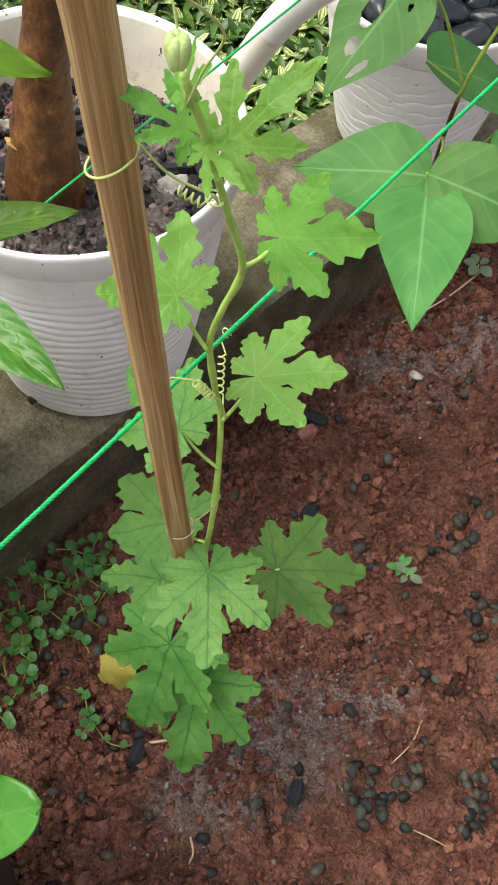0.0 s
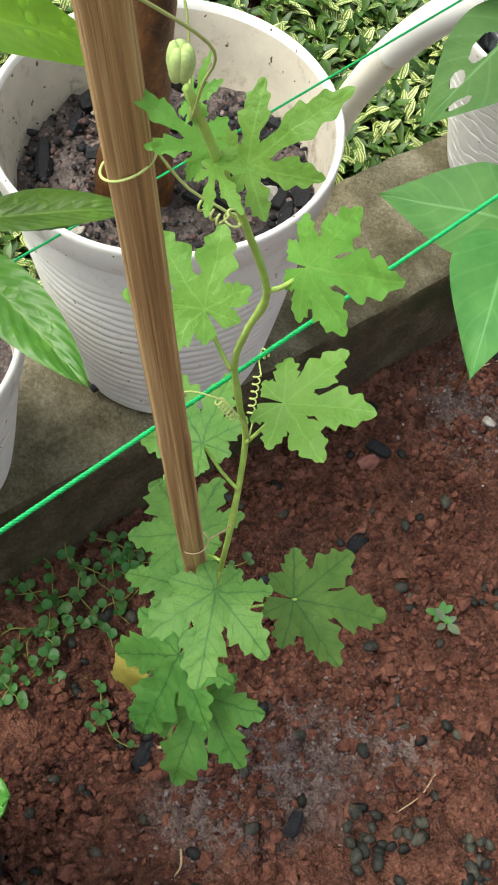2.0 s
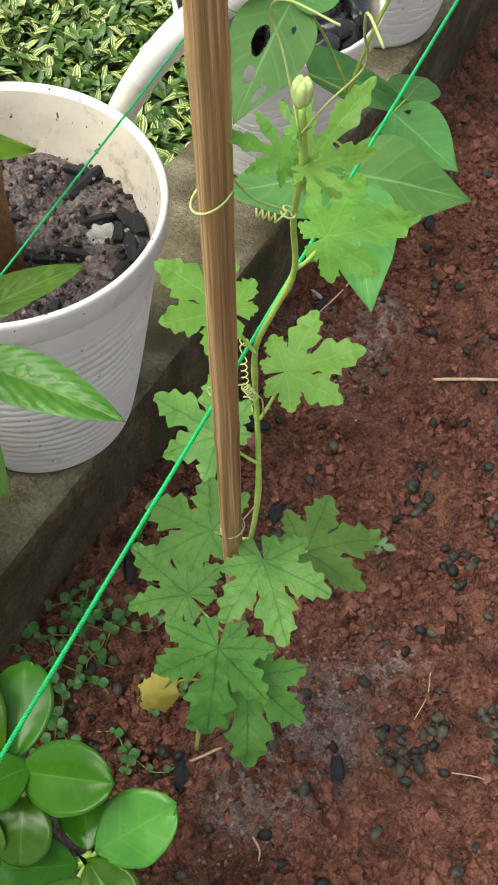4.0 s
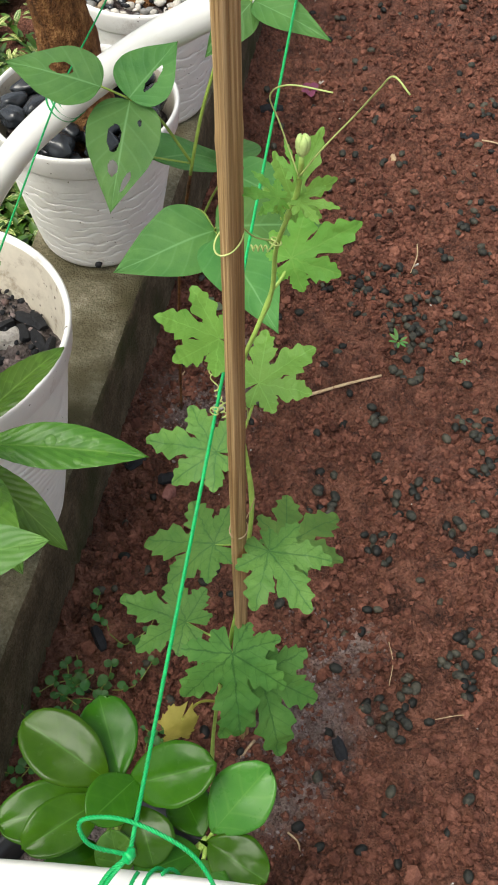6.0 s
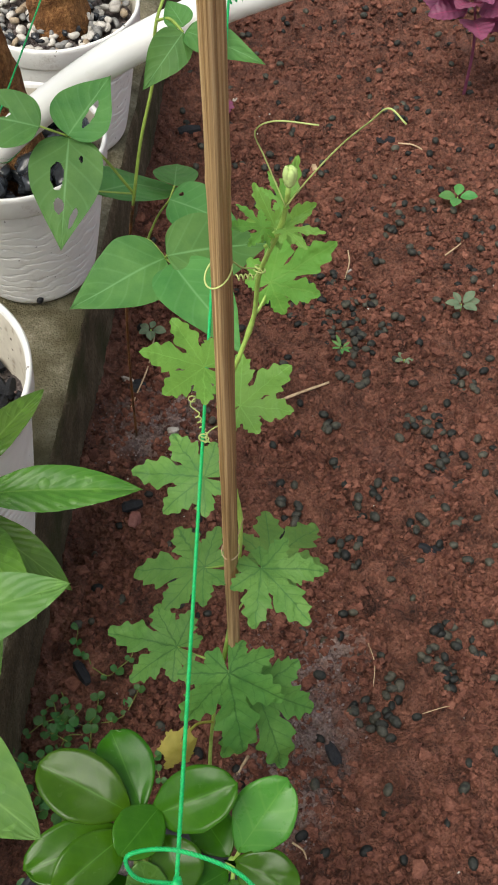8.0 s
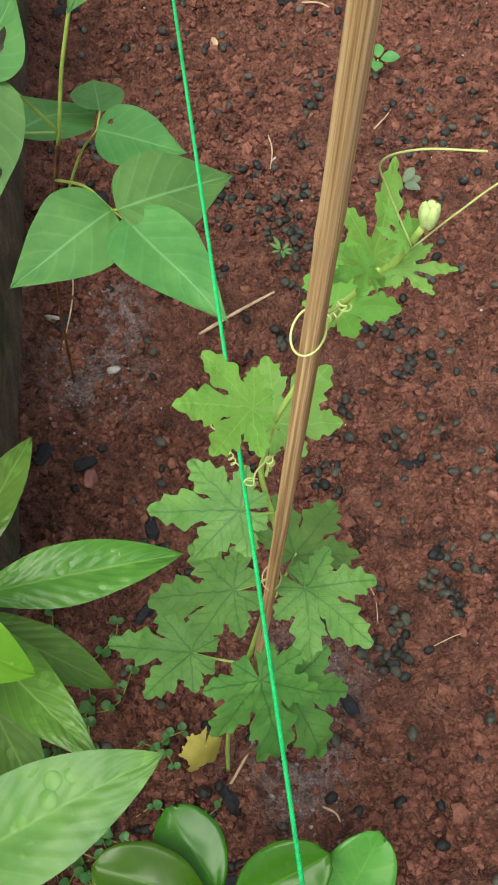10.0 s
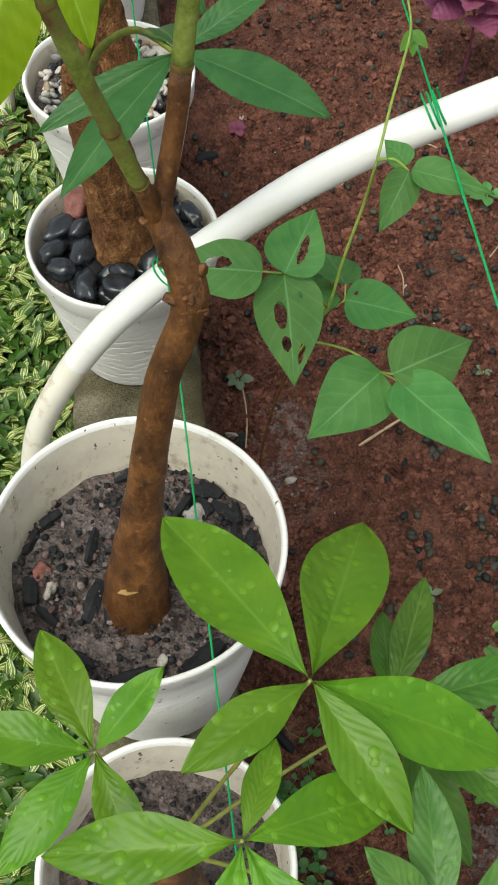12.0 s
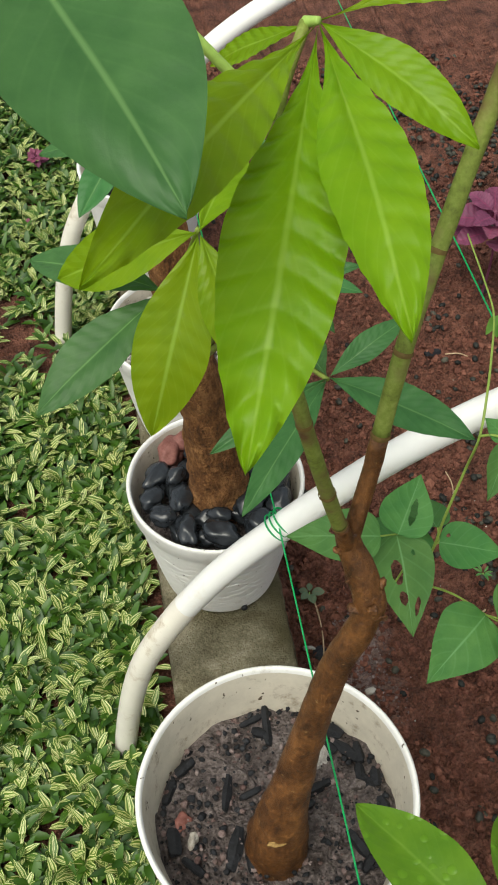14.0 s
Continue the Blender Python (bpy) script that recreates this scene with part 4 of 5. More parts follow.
RING = plain_mat("leaf_scar_ring", (0.15, 0.10, 0.03), 0.7, 0.3, 0.3, 150.0, 0.3)
SCAR = plain_mat("bark_scar", (0.27, 0.17, 0.06), 0.8, 0.2, 0.4, 120.0, 0.5)
BUD = plain_mat("green_bud", (0.40, 0.53, 0.19), 0.55, 0.4, 0.25, 300.0, 0.3)
BEAN_LEAF = leaf_mat("bean_leaf", (0.06, 0.185, 0.045), (0.10, 0.25, 0.06), (0.2, 0.41, 0.16), 0.55, 0.26, 6.0, 0.6, 0.8, (0.2, 0.45, 0.08), 0.014, 0.0, 0.24, 0.4)
BEAN_STEM = plain_mat("bean_stem", (0.24, 0.34, 0.06), 0.5, 0.4, 0.2, 120.0, 0.2)
TREE_LEAF = leaf_mat("money_tree_leaf", (0.068, 0.185, 0.009), (0.115, 0.25, 0.014), (0.24, 0.40, 0.06), 0.38, 0.3, 11.0, 0.25, 0.32, (0.34, 0.55, 0.03), 0.018, 3.2, 0.28, 0.35)
BRIGHT_LEAF = leaf_mat("young_money_tree_leaf", (0.155, 0.30, 0.007), (0.21, 0.36, 0.009), (0.36, 0.56, 0.08), 0.36, 0.42, 12.0, 0.5, 0.3, (0.5, 0.68, 0.01), 0.024, 0.0, 0.2, 0.3)
DEEP_LEAF = leaf_mat("old_money_tree_leaf", (0.036, 0.115, 0.032), (0.060, 0.162, 0.046), (0.2, 0.36, 0.12), 0.44, 0.16, 11.0, 0.42, 0.3, (0.18, 0.4, 0.07), 0.016, 0.0, 0.2, 0.15)
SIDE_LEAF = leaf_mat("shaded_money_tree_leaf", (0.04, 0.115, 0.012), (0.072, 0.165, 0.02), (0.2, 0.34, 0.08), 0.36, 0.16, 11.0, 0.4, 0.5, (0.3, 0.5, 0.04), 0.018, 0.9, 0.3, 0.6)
DULL_LEAF = leaf_mat("dull_money_tree_leaf", (0.052, 0.135, 0.028), (0.092, 0.19, 0.038), (0.2, 0.34, 0.1), 0.42, 0.2, 11.0, 0.3, 0.45, (0.25, 0.45, 0.05), 0.016, 1.2, 0.25, 0.4)
FLESHY_LEAF = leaf_mat("fleshy_round_leaf", (0.024, 0.088, 0.003), (0.042, 0.125, 0.006), (0.09, 0.24, 0.03), 0.22, 0.10, 4.0, 0.4, 0.15, (0.14, 0.34, 0.02), 0.013, 0.0, 0.2, 0.2)
PALE_FLESHY = leaf_mat("young_fleshy_leaf", (0.042, 0.145, 0.014), (0.072, 0.195, 0.024), (0.17, 0.34, 0.07), 0.3, 0.12, 4.0, 0.3, 0.1, (0.3, 0.5, 0.04), 0.012)
WEED_LEAF = leaf_mat("weed_leaf", (0.06, 0.2, 0.05), (0.12, 0.3, 0.08), (0.15, 0.3, 0.1), 0.45, 0.25, 5.0, 0.3, 0.2)
CREEP_LEAF = leaf_mat("creeping_weed_leaf", (0.035, 0.12, 0.03), (0.07, 0.19, 0.05), (0.1, 0.22, 0.07), 0.4, 0.2, 5.0, 0.3, 0.2)
GREY_WEED = leaf_mat("greyish_weed_leaf", (0.1, 0.16, 0.09), (0.16, 0.22, 0.13), (0.3, 0.16, 0.12), 0.55, 0.2, 5.0, 0.4, 0.2, (0.2, 0.3, 0.1))
PURPLE_LEAF = leaf_mat("purple_leaf", (0.15, 0.042, 0.085), (0.27, 0.085, 0.15), (0.42, 0.06, 0.16), 0.5, 0.3, 8.0, 0.5, 0.5, (0.4, 0.05, 0.2))
GREEN_BARK = rough_mat("green_branch_bark", [(0.3, (0.1, 0.12, 0.02)), (0.5, (0.2, 0.26, 0.045)), (0.7, (0.3, 0.36, 0.09))], 60.0, 0.6, 4.0, 0.4, 0.001, second=(30.0, 0.5, 0.7, (0.12, 0.07, 0.03)))


# ---- bitter gourd vine on the stake ----
# direction of each lobe, its length and its breadth
LOBES = [(0, 1.0, 1.0), (49, 0.79, 0.90), (-49, 0.79, 0.90), (98, 0.54, 0.80), (-98, 0.54, 0.80), (143, 0.36, 0.66), (-143, 0.36, 0.66)]
# a lobe is narrow at its foot, widens to a shoulder tooth, and has a second tooth before its tip
LOBE_EDGE = ((0.0, 0.28, 0.36, 0.43, 0.49, 0.56, 0.60, 0.66, 0.71, 0.77, 0.81, 0.86, 0.92, 0.96, 1.0), (0.14, 0.115, 0.135, 0.205, 0.25, 0.255, 0.175, 0.165, 0.19, 0.185, 0.11, 0.09, 0.08, 0.055, 0.0))


def lobe_width(s, seed, slim):
    """Half the breadth of a lobe at s (0 base, 1 tip), with blunt forward teeth."""
    at = [min(1.0, x + 0.014 * math.sin(seed * 7 + 5 * k) * (0 < k < 14)) for k, x in enumerate(LOBE_EDGE[0])]
    half = [w * (1 + 0.12 * math.sin(seed * 5 + 3 * k)) for k, w in enumerate(LOBE_EDGE[1])]
    return slim * np.interp(s, sorted(at), half)


def gourd_leaf(base, tip, up, spread_by=1.0, cup=0.1, seed=0.0, slim=1.0, body=0.36, hang=0.0):
    """A deeply lobed, toothed leaf; base is where the stalk meets the blade."""
    way, side, up, length = leaf_frame(base, tip, up)
    bm = bmesh.new()
    uv = bm.loops.layers.uv.new("UVMap")
    lean, rows, cols = 0.28, 84, 5
    lobes = sorted((math.radians(deg + 2.5 * math.sin(seed * 2 + k)), far * (1 + 0.07 * math.sin(seed * 3 + k * 2.1)), broad, deg) for k, (deg, far, broad) in enumerate(LOBES))

    def lift(x, y):
        r, a = math.hypot(x, y), math.degrees(math.atan2(y, x))
        rib = math.radians(min(abs(a - b) for b, _, _ in LOBES))
        h = 0.034 * r * (1 - math.exp(-(rib * r * 7) ** 2))
        h -= cup * r * r + hang * max(0, x) ** 2
        return h + 0.06 * noise.noise((x * 2.2 + seed, y * 2.2, seed)) + 0.045 * noise.noise((x * 5 + seed, y * 5, seed)) * r + 0.016 * noise.noise((x * 15 + seed, y * 15, seed)) * r

    # each lobe is a strip along its own rib; strips meet halfway between the ribs
    for k, (way_out, far, broad, deg) in enumerate(lobes):
        along = np.linspace(0.0, far, rows + 1)
        core = body * (0.85 + 0.15 * math.cos(way_out))
        sides = []
        for sign in (-1, 1):
            n = k + sign
            gap = abs(lobes[n][0] - way_out) / 2 if 0 <= n < len(lobes) else 0.5
            t = math.tan(gap)
            wedge = along * t / (1 - lean * t)
            lobe = lobe_width(along / far, seed + k + 0.4 * sign, broad * slim) * far ** 0.35
            lobe[2:-2] = (lobe[:-4] + 2 * lobe[1:-3] + 3 * lobe[2:-2] + 2 * lobe[3:-1] + lobe[4:]) / 9
            share = np.clip((along - core) / 0.06, 0, 1) ** 1.5
            sides.append(np.minimum(wedge, (1 - share) * np.maximum(wedge, lobe) + share * lobe))
        c, q = math.cos(way_out), math.sin(way_out)
        grid = []
        for i, u in enumerate(along):
            row = []
            for j in range(-cols, cols + 1):
                w = sides[j > 0][i] * j / cols
                lx = u + lean * abs(w)
                x, y = lx * c - w * q, lx * q + w * c
                row.append((bm.verts.new(Vector(base) + way * (x * length) + side * (y * length * spread_by) + up * (lift(x, y) * length)), (x, y)))
            grid.append(row)
        for i in range(rows):
            for j in range(2 * cols):
                items = (grid[i][j], grid[i + 1][j], grid[i + 1][j + 1], grid[i][j + 1])
                face = bm.faces.new([v for v, _ in items])
                for loop, (_, (x, y)) in zip(face.loops, items):
                    loop[uv].uv = (0.5 + 0.5 * x, 0.5 + 0.5 * y)
    bmesh.ops.remove_doubles(bm, verts=bm.verts, dist=length * 0.0015)
    bmesh.ops.recalc_face_normals(bm, faces=bm.faces)
    return bm


def vein_colours(mat, paler):
    """Adds the palmate veins to a gourd leaf: thin lines from the leaf base to each lobe, and a net between."""
    n, l = mat.node_tree.nodes, mat.node_tree.links
    b = n["Principled BSDF"]
    old = b.inputs["Base Color"].links[0].from_socket
    sep = n.new("ShaderNodeSeparateXYZ")
    l.new(n.new("ShaderNodeUVMap").outputs[0], sep.inputs[0])
    x, y = calc(n, l, "SUBTRACT", sep.outputs[0], 0.5), calc(n, l, "SUBTRACT", sep.outputs[1], 0.5)
    wob = calc(n, l, "MULTIPLY", calc(n, l, "SUBTRACT", tex_noise(n, l, 170.0, 2.0), 0.5), 0.03)
    x, y = calc(n, l, "ADD", x, wob), calc(n, l, "SUBTRACT", y, wob)
    total = None
    for deg, far, _ in LOBES:
        c, s = math.cos(math.radians(deg)), math.sin(math.radians(deg))
        off = calc(n, l, "ABSOLUTE", calc(n, l, "SUBTRACT", calc(n, l, "MULTIPLY", x, s), calc(n, l, "MULTIPLY", y, c)))
        along = calc(n, l, "ADD", calc(n, l, "MULTIPLY", x, c), calc(n, l, "MULTIPLY", y, s))
        slant = calc(n, l, "ABSOLUTE", calc(n, l, "SINE", calc(n, l, "MULTIPLY", calc(n, l, "SUBTRACT", along, off), 42.0)))
        line = calc(n, l, "LESS_THAN", off, 0.0040)
        twigs = calc(n, l, "MULTIPLY", calc(n, l, "LESS_THAN", slant, 0.14), calc(n, l, "MULTIPLY", calc(n, l, "LESS_THAN", off, 0.085), 0.55))
        one = calc(n, l, "MULTIPLY", calc(n, l, "MAXIMUM", line, twigs), calc(n, l, "GREATER_THAN", along, 0.0))
        total = one if total is None else calc(n, l, "MAXIMUM", total, one)
    net = n.new("ShaderNodeTexVoronoi")
    net.feature = "DISTANCE_TO_EDGE"
    net.inputs["Scale"].default_value = 300.0
    l.new(place_of(n), net.inputs["Vector"])
    fine = n.new("ShaderNodeMapRange")
    l.new(net.outputs["Distance"], fine.inputs[0])
    for i, v in enumerate((0.0, 0.14, 0.09, 0.0)):
        fine.inputs[i + 1].default_value = v
    seen = calc(n, l, "MAXIMUM", calc(n, l, "MULTIPLY", total, 0.8), fine.outputs[0])
    col = blend(n, l, seen, old, paler)
    n["Bump"].inputs["Distance"].default_value = 0.0017
    relief = n["Bump"].inputs["Height"]
    l.new(calc(n, l, "MULTIPLY_ADD", seen, -0.7, relief.links[0].from_socket), relief)
    l.new(col, b.inputs["Base Color"])


vein_colours(VINE_LEAF, (0.03, 0.125, 0.035))
vein_colours(YOUNG_LEAF, (0.19, 0.39, 0.075))


def stalk(points, r, n=14):
    bm = bmesh.new()
    tube(bm, spline(points, n), r, 8)
    return bm


def build_vine():
    root = Vector((0.204, -0.136, -0.005))
    ob = thing("bitter_gourd_vine", root, "young bitter gourd vine climbing a bamboo stake", "vine")
    stem = [root, (0.206, -0.128, 0.09), (0.214, -0.122, 0.20), (0.226, -0.122, 0.31), (0.236, -0.124, 0.42), (0.240, -0.122, 0.50), (0.231, -0.112, 0.560), (0.2315, -0.118, 0.598), (0.234, -0.125, 0.640), (0.2425, -0.1275, 0.674), (0.250, -0.127, 0.704), (0.254, -0.141, 0.748), (0.265, -0.161, 0.797), (0.268, -0.172, 0.826)]
    bm = bmesh.new()
    tube(bm, spline(stem, 90), lambda u: 0.0019 - 0.0008 * u + 0.0004 * max(0, math.sin(u * 36)) ** 8, 9)
    part("stem", bm, VINE_STEM, ob)
    up = (0.15, -0.35, 0.9)
    # node on the stem, blade base, blade tip, face direction, spread, cup, young
    leaves = [
        ((0.222, -0.122, 0.28), (0.230, -0.144, 0.310), (0.246, -0.190, 0.250), (0.1, -0.6, 0.75), 0.95, 0.16, 0),
        ((0.215, -0.122, 0.21), (0.254, -0.140, 0.272), (0.283, -0.188, 0.205), (0.3, -0.5, 0.75), 0.85, 0.15, 0),
        ((0.238, -0.124, 0.44), (0.256, -0.140, 0.470), (0.295, -0.178, 0.466), (0.0, -0.15, 1.0), 0.95, 0.12, 0),
        ((0.231, -0.123, 0.36), (0.260, -0.082, 0.388), (0.299, -0.034, 0.370), (-0.2, -0.4, 0.9), 0.95, 0.08, 0),
        ((0.222, -0.122, 0.28), (0.182, -0.110, 0.280), (0.118, -0.094, 0.267), (-0.1, -0.25, 0.95), 0.88, 0.12, 0),
        ((0.238, -0.123, 0.45), (0.214, -0.128, 0.445), (0.159, -0.119, 0.422), (-0.1, -0.25, 0.95), 0.92, 0.10, 0),
        ((0.238, -0.118, 0.53), (0.218, -0.127, 0.555), (0.167, -0.119, 0.546), (-0.1, -0.35, 0.93), 0.85, 0.10, 0),
        ((0.236, -0.128, 0.640), (0.223, -0.133, 0.668), (0.188, -0.138, 0.687), (0.5, -0.25, 0.83), 0.95, 0.08, 1),
        ((0.233, -0.113, 0.565), (0.239, -0.100, 0.596), (0.270, -0.074, 0.612), (-0.1, -0.3, 0.94), 1.0, 0.08, 1),
        ((0.250, -0.128, 0.705), (0.258, -0.118, 0.720), (0.290, -0.112, 0.743), (0.0, -0.85, 0.45), 0.85, 0.06, 1),
        ((0.257, -0.148, 0.772), (0.262, -0.150, 0.786), (0.270, -0.127, 0.806), (0.3, -0.6, 0.75), 0.85, 0.05, 1),
        ((0.262, -0.156, 0.788), (0.257, -0.160, 0.794), (0.242, -0.172, 0.806), (0.0, -0.5, 0.9), 0.75, 0.1, 1),
        ((0.264, -0.160, 0.795), (0.267, -0.163, 0.797), (0.285, -0.168, 0.800), (0.3, -0.6, 0.75), 0.7, 0.1, 1),
        ((0.267, -0.168, 0.815), (0.265, -0.168, 0.816), (0.258, -0.160, 0.826), (0.0, -0.7, 0.65), 0.6, 0.1, 1),
    ]
    for k, (node, base, tip, face, wide, cup, young) in enumerate(leaves):
        mat = YOUNG_LEAF if young else VINE_LEAF
        leaf = part("leaf", gourd_leaf(base, tip, face, wide, cup, 1.7 * k + 0.3, 0.72 if k > 9 else 1.0, 0.16 if k > 9 else 0.24 if young else 0.28), mat, ob, "bright young deeply lobed leaf" if young else "")
        n, b = Vector(node), Vector(base)
        part("leaf_stalk", stalk([n, n.lerp(b, 0.5) + Vector((0, 0, -0.003)), b - 0.0014 * Vector(face)], (0.0010, 0.0008)), VINE_STEM, leaf)
    # withered bottom leaf
    leaf = part("leaf", gourd_leaf((0.186, -0.158, 0.185), (0.174, -0.182, 0.162), (0.1, -0.8, 0.5), 0.8, 0.55, 9.1, 0.9, 0.5), OLD_LEAF, ob, "withered yellow lowest leaf")
    part("leaf_stalk", stalk([(0.211, -0.124, 0.16), (0.197, -0.138, 0.182), (0.186, -0.158, 0.185)], 0.0013), OLD_LEAF, leaf)
    # flower bud
    bm = bmesh.new()
    at = Vector((0.2685, -0.1740, 0.834))
    for k in range(5):
        a = 2 * math.pi * k / 5
        lump(bm, at + Vector((0.0014 * math.cos(a), 0.0014 * math.sin(a), 0)), (0.0018, 0.0018, 0.0048), 0.3 * k, 2, 0.1, Matrix.Rotation(0.12 * math.cos(a), 3, "Y"))
    part("bud", bm, BUD, ob, "pale green closed flower bud")
    # tendrils
    way = Vector((0.02, -0.085, 1.0))
    tie = Vector((0.2377, -0.1705, 0.776))
    for pts, r in (
        ([(0.254, -0.144, 0.752), (0.2525, -0.147, 0.757), (0.2465, -0.157, 0.767), *[tie + way * (0.0035 * math.cos(k * 0.24)) + Vector((0.4, 0.917, 0)) * 0.0078 * math.cos(k * 0.24) + Vector((0.917, -0.4, 0)) * 0.0056 * math.sin(k * 0.24) for k in range(32)]], 0.00045),
        ([(0.2550, -0.145, 0.754), *coil((0.2545, -0.1465, 0.756), (0.3, 0.3, 1), 0.0026, 1.6, 0.003, 24), *coil((0.2475, -0.150, 0.754), (-1, -0.3, 0.1), 0.0013, 3.5, 0.008, 44)], 0.0004),
        ([(0.235, -0.113, 0.570), (0.236, -0.118, 0.590), *coil((0.233, -0.126, 0.605), (-0.1, -0.35, 0.8), 0.0018, 6, 0.020, 60), (0.225, -0.138, 0.618), *coil((0.2215, -0.142, 0.6165), (0, 1, 0), 0.0025, 1.5, 0.004, 16)], 0.00045),
        ([(0.229, -0.110, 0.556), (0.226, -0.106, 0.552), *coil((0.214, -0.096, 0.565), (-0.3, 0.3, 0.9), 0.0016, 6, 0.024, 60), (0.206, -0.089, 0.580), *coil((0.207, -0.087, 0.584), (0, 1, 0), 0.0022, 1.3, 0.003, 14)], 0.00042),
        ([(0.267, -0.170, 0.815), (0.258, -0.166, 0.836), (0.254, -0.168, 0.850), (0.262, -0.174, 0.860), (0.279, -0.178, 0.862)], 0.00034),
        ([(0.267, -0.170, 0.815), (0.2765, -0.174, 0.834), (0.288, -0.180, 0.855), (0.297, -0.206, 0.885), (0.302, -0.218, 0.899), (0.308, -0.222, 0.896)], 0.00034),
    ):
        bm = bmesh.new()
        tube(bm, spline(pts, max(30, 4 * len(pts))), r, 6)
        part("tendril", bm, TENDRIL, ob)


build_vine()


# ---- climbing bean ----
def build_bean():
    root = Vector((0.061, 0.318, 0.01))
    ob = thing("bean_plant", root, "climbing bean plant with insect-eaten leaves by the kerb", "bean plant")
    main = [root, (0.066, 0.312, 0.14), (0.080, 0.285, 0.29), (0.098, 0.255, 0.40), (0.112, 0.238, 0.475), (0.122, 0.243, 0.53), (0.137, 0.252, 0.59), (0.143, 0.250, 0.640), (0.158, 0.285, 0.665), (0.178, 0.335, 0.668), (0.190, 0.368, 0.668), (0.196, 0.40, 0.668), (0.205, 0.50, 0.665)]
    bm = bmesh.new()
    line = spline(main, 90)
    tube(bm, line[28:], (0.0016, 0.0009), 8)
    stem = part("stem", bm, BEAN_STEM, ob)
    bm = bmesh.new()
    tube(bm, line[:29], (0.0017, 0.0016), 8, True, 0.3)
    part("woody_foot", bm, BARK, stem, "brown woody lower stem")
    # base, tip, face, width, holes
    leaves = [
        ((0.149, 0.165, 0.467), (0.074, 0.108, 0.456), (0.1, -0.35, 0.92), 0.070, ()),
        ((0.158, 0.145, 0.480), (0.225, 0.058, 0.468), (0.2, -0.3, 0.93), 0.066, ()),
        ((0.154, 0.148, 0.486), (0.240, 0.192, 0.467), (0.1, -0.45, 0.9), 0.068, ()),
        ((0.066, 0.219, 0.549), (0.066, 0.140, 0.492), (0.15, -0.65, 0.75), 0.066, ((0.36, 0.62, 0.12, 0.09), (0.62, 0.6, 0.07, 0.10), (0.72, 0.25, 0.09, 0.08), (0.2, 0.3, 0.03, 0.03))),
        ((0.046, 0.208, 0.566), (-0.042, 0.222, 0.568), (0.1, -0.5, 0.86), 0.054, ((0.42, 0.62, 0.12, 0.10),)),
        ((0.066, 0.216, 0.552), (0.098, 0.262, 0.580), (0.0, -0.6, 0.8), 0.056, ((0.42, 0.62, 0.22, 0.07),)),
        ((0.140, 0.292, 0.442), (0.132, 0.362, 0.412), (0.1, -0.3, 0.95), 0.046, ()),
        ((0.137, 0.275, 0.439), (0.208, 0.257, 0.425), (0.1, -0.4, 0.9), 0.055, ((0.12, 0.3, 0.03, 0.05),)),
        ((0.074, 0.245, 0.470), (0.131, 0.352, 0.388), (0.0, -0.2, 0.95), 0.078, ()),
        ((0.166, 0.235, 0.640), (0.137, 0.197, 0.612), (0.2, -0.6, 0.75), 0.034, ()),
        ((0.168, 0.235, 0.641), (0.232, 0.210, 0.631), (0.2, -0.4, 0.9), 0.033, ()),
        ((0.166, 0.240, 0.642), (0.150, 0.262, 0.650), (0.1, -0.5, 0.85), 0.025, ()),
    ]
    stalks = {0: ((0.100, 0.252, 0.41), (0.128, 0.205, 0.45)), 3: ((0.112, 0.238, 0.475), (0.085, 0.232, 0.525)), 7: ((0.080, 0.285, 0.29), (0.115, 0.29, 0.39)), 9: ((0.143, 0.250, 0.640), (0.155, 0.243, 0.646))}
    for k, (base, tip, face, width, holes) in enumerate(leaves):
        leaf = part("leaf", blade(base, tip, face, width * 0.95, 0.66, 0.31, 0.03, 0.10, 0.0, 5, *((120, 72) if holes else (44, 20)), holes, 0.0, k * 1.9, 0.0, 1.05), BEAN_LEAF, ob, "leaf with chewed holes" if holes else "")
        if k in stalks:
            part("leaf_stalk", stalk([*stalks[k], base], (0.0014, 0.0010)), BEAN_STEM, leaf)
    for a, b in (((0.149, 0.165, 0.467), (0.158, 0.145, 0.480)), ((0.149, 0.165, 0.467), (0.154, 0.148, 0.486)), ((0.066, 0.219, 0.549), (0.046, 0.208, 0.566)), ((0.111, 0.238, 0.475), (0.074, 0.245, 0.470)), ((0.155, 0.243, 0.646), (0.166, 0.235, 0.640)), ((0.137, 0.275, 0.439), (0.140, 0.292, 0.442))):
        part("leaf_stalk", stalk([a, Vector(a).lerp(Vector(b), 0.5), b], 0.0009, 6), BEAN_STEM, ob)
    for k, (dx, dz) in enumerate(((-0.012, -0.012), (0.012, -0.010), (0.0, -0.018))):
        p = Vector((0.193, 0.372, 0.668))
        part("leaf", blade(p, p + Vector((dx, -0.012, dz)), (0, -0.8, 0.6), 0.010, 0.8, 0.35, 0.05, 0.2, 0, 5, 12, 6, (), 0, k), YOUNG_LEAF, ob, "tiny unfolding leaf at the shoot tip")


build_bean()


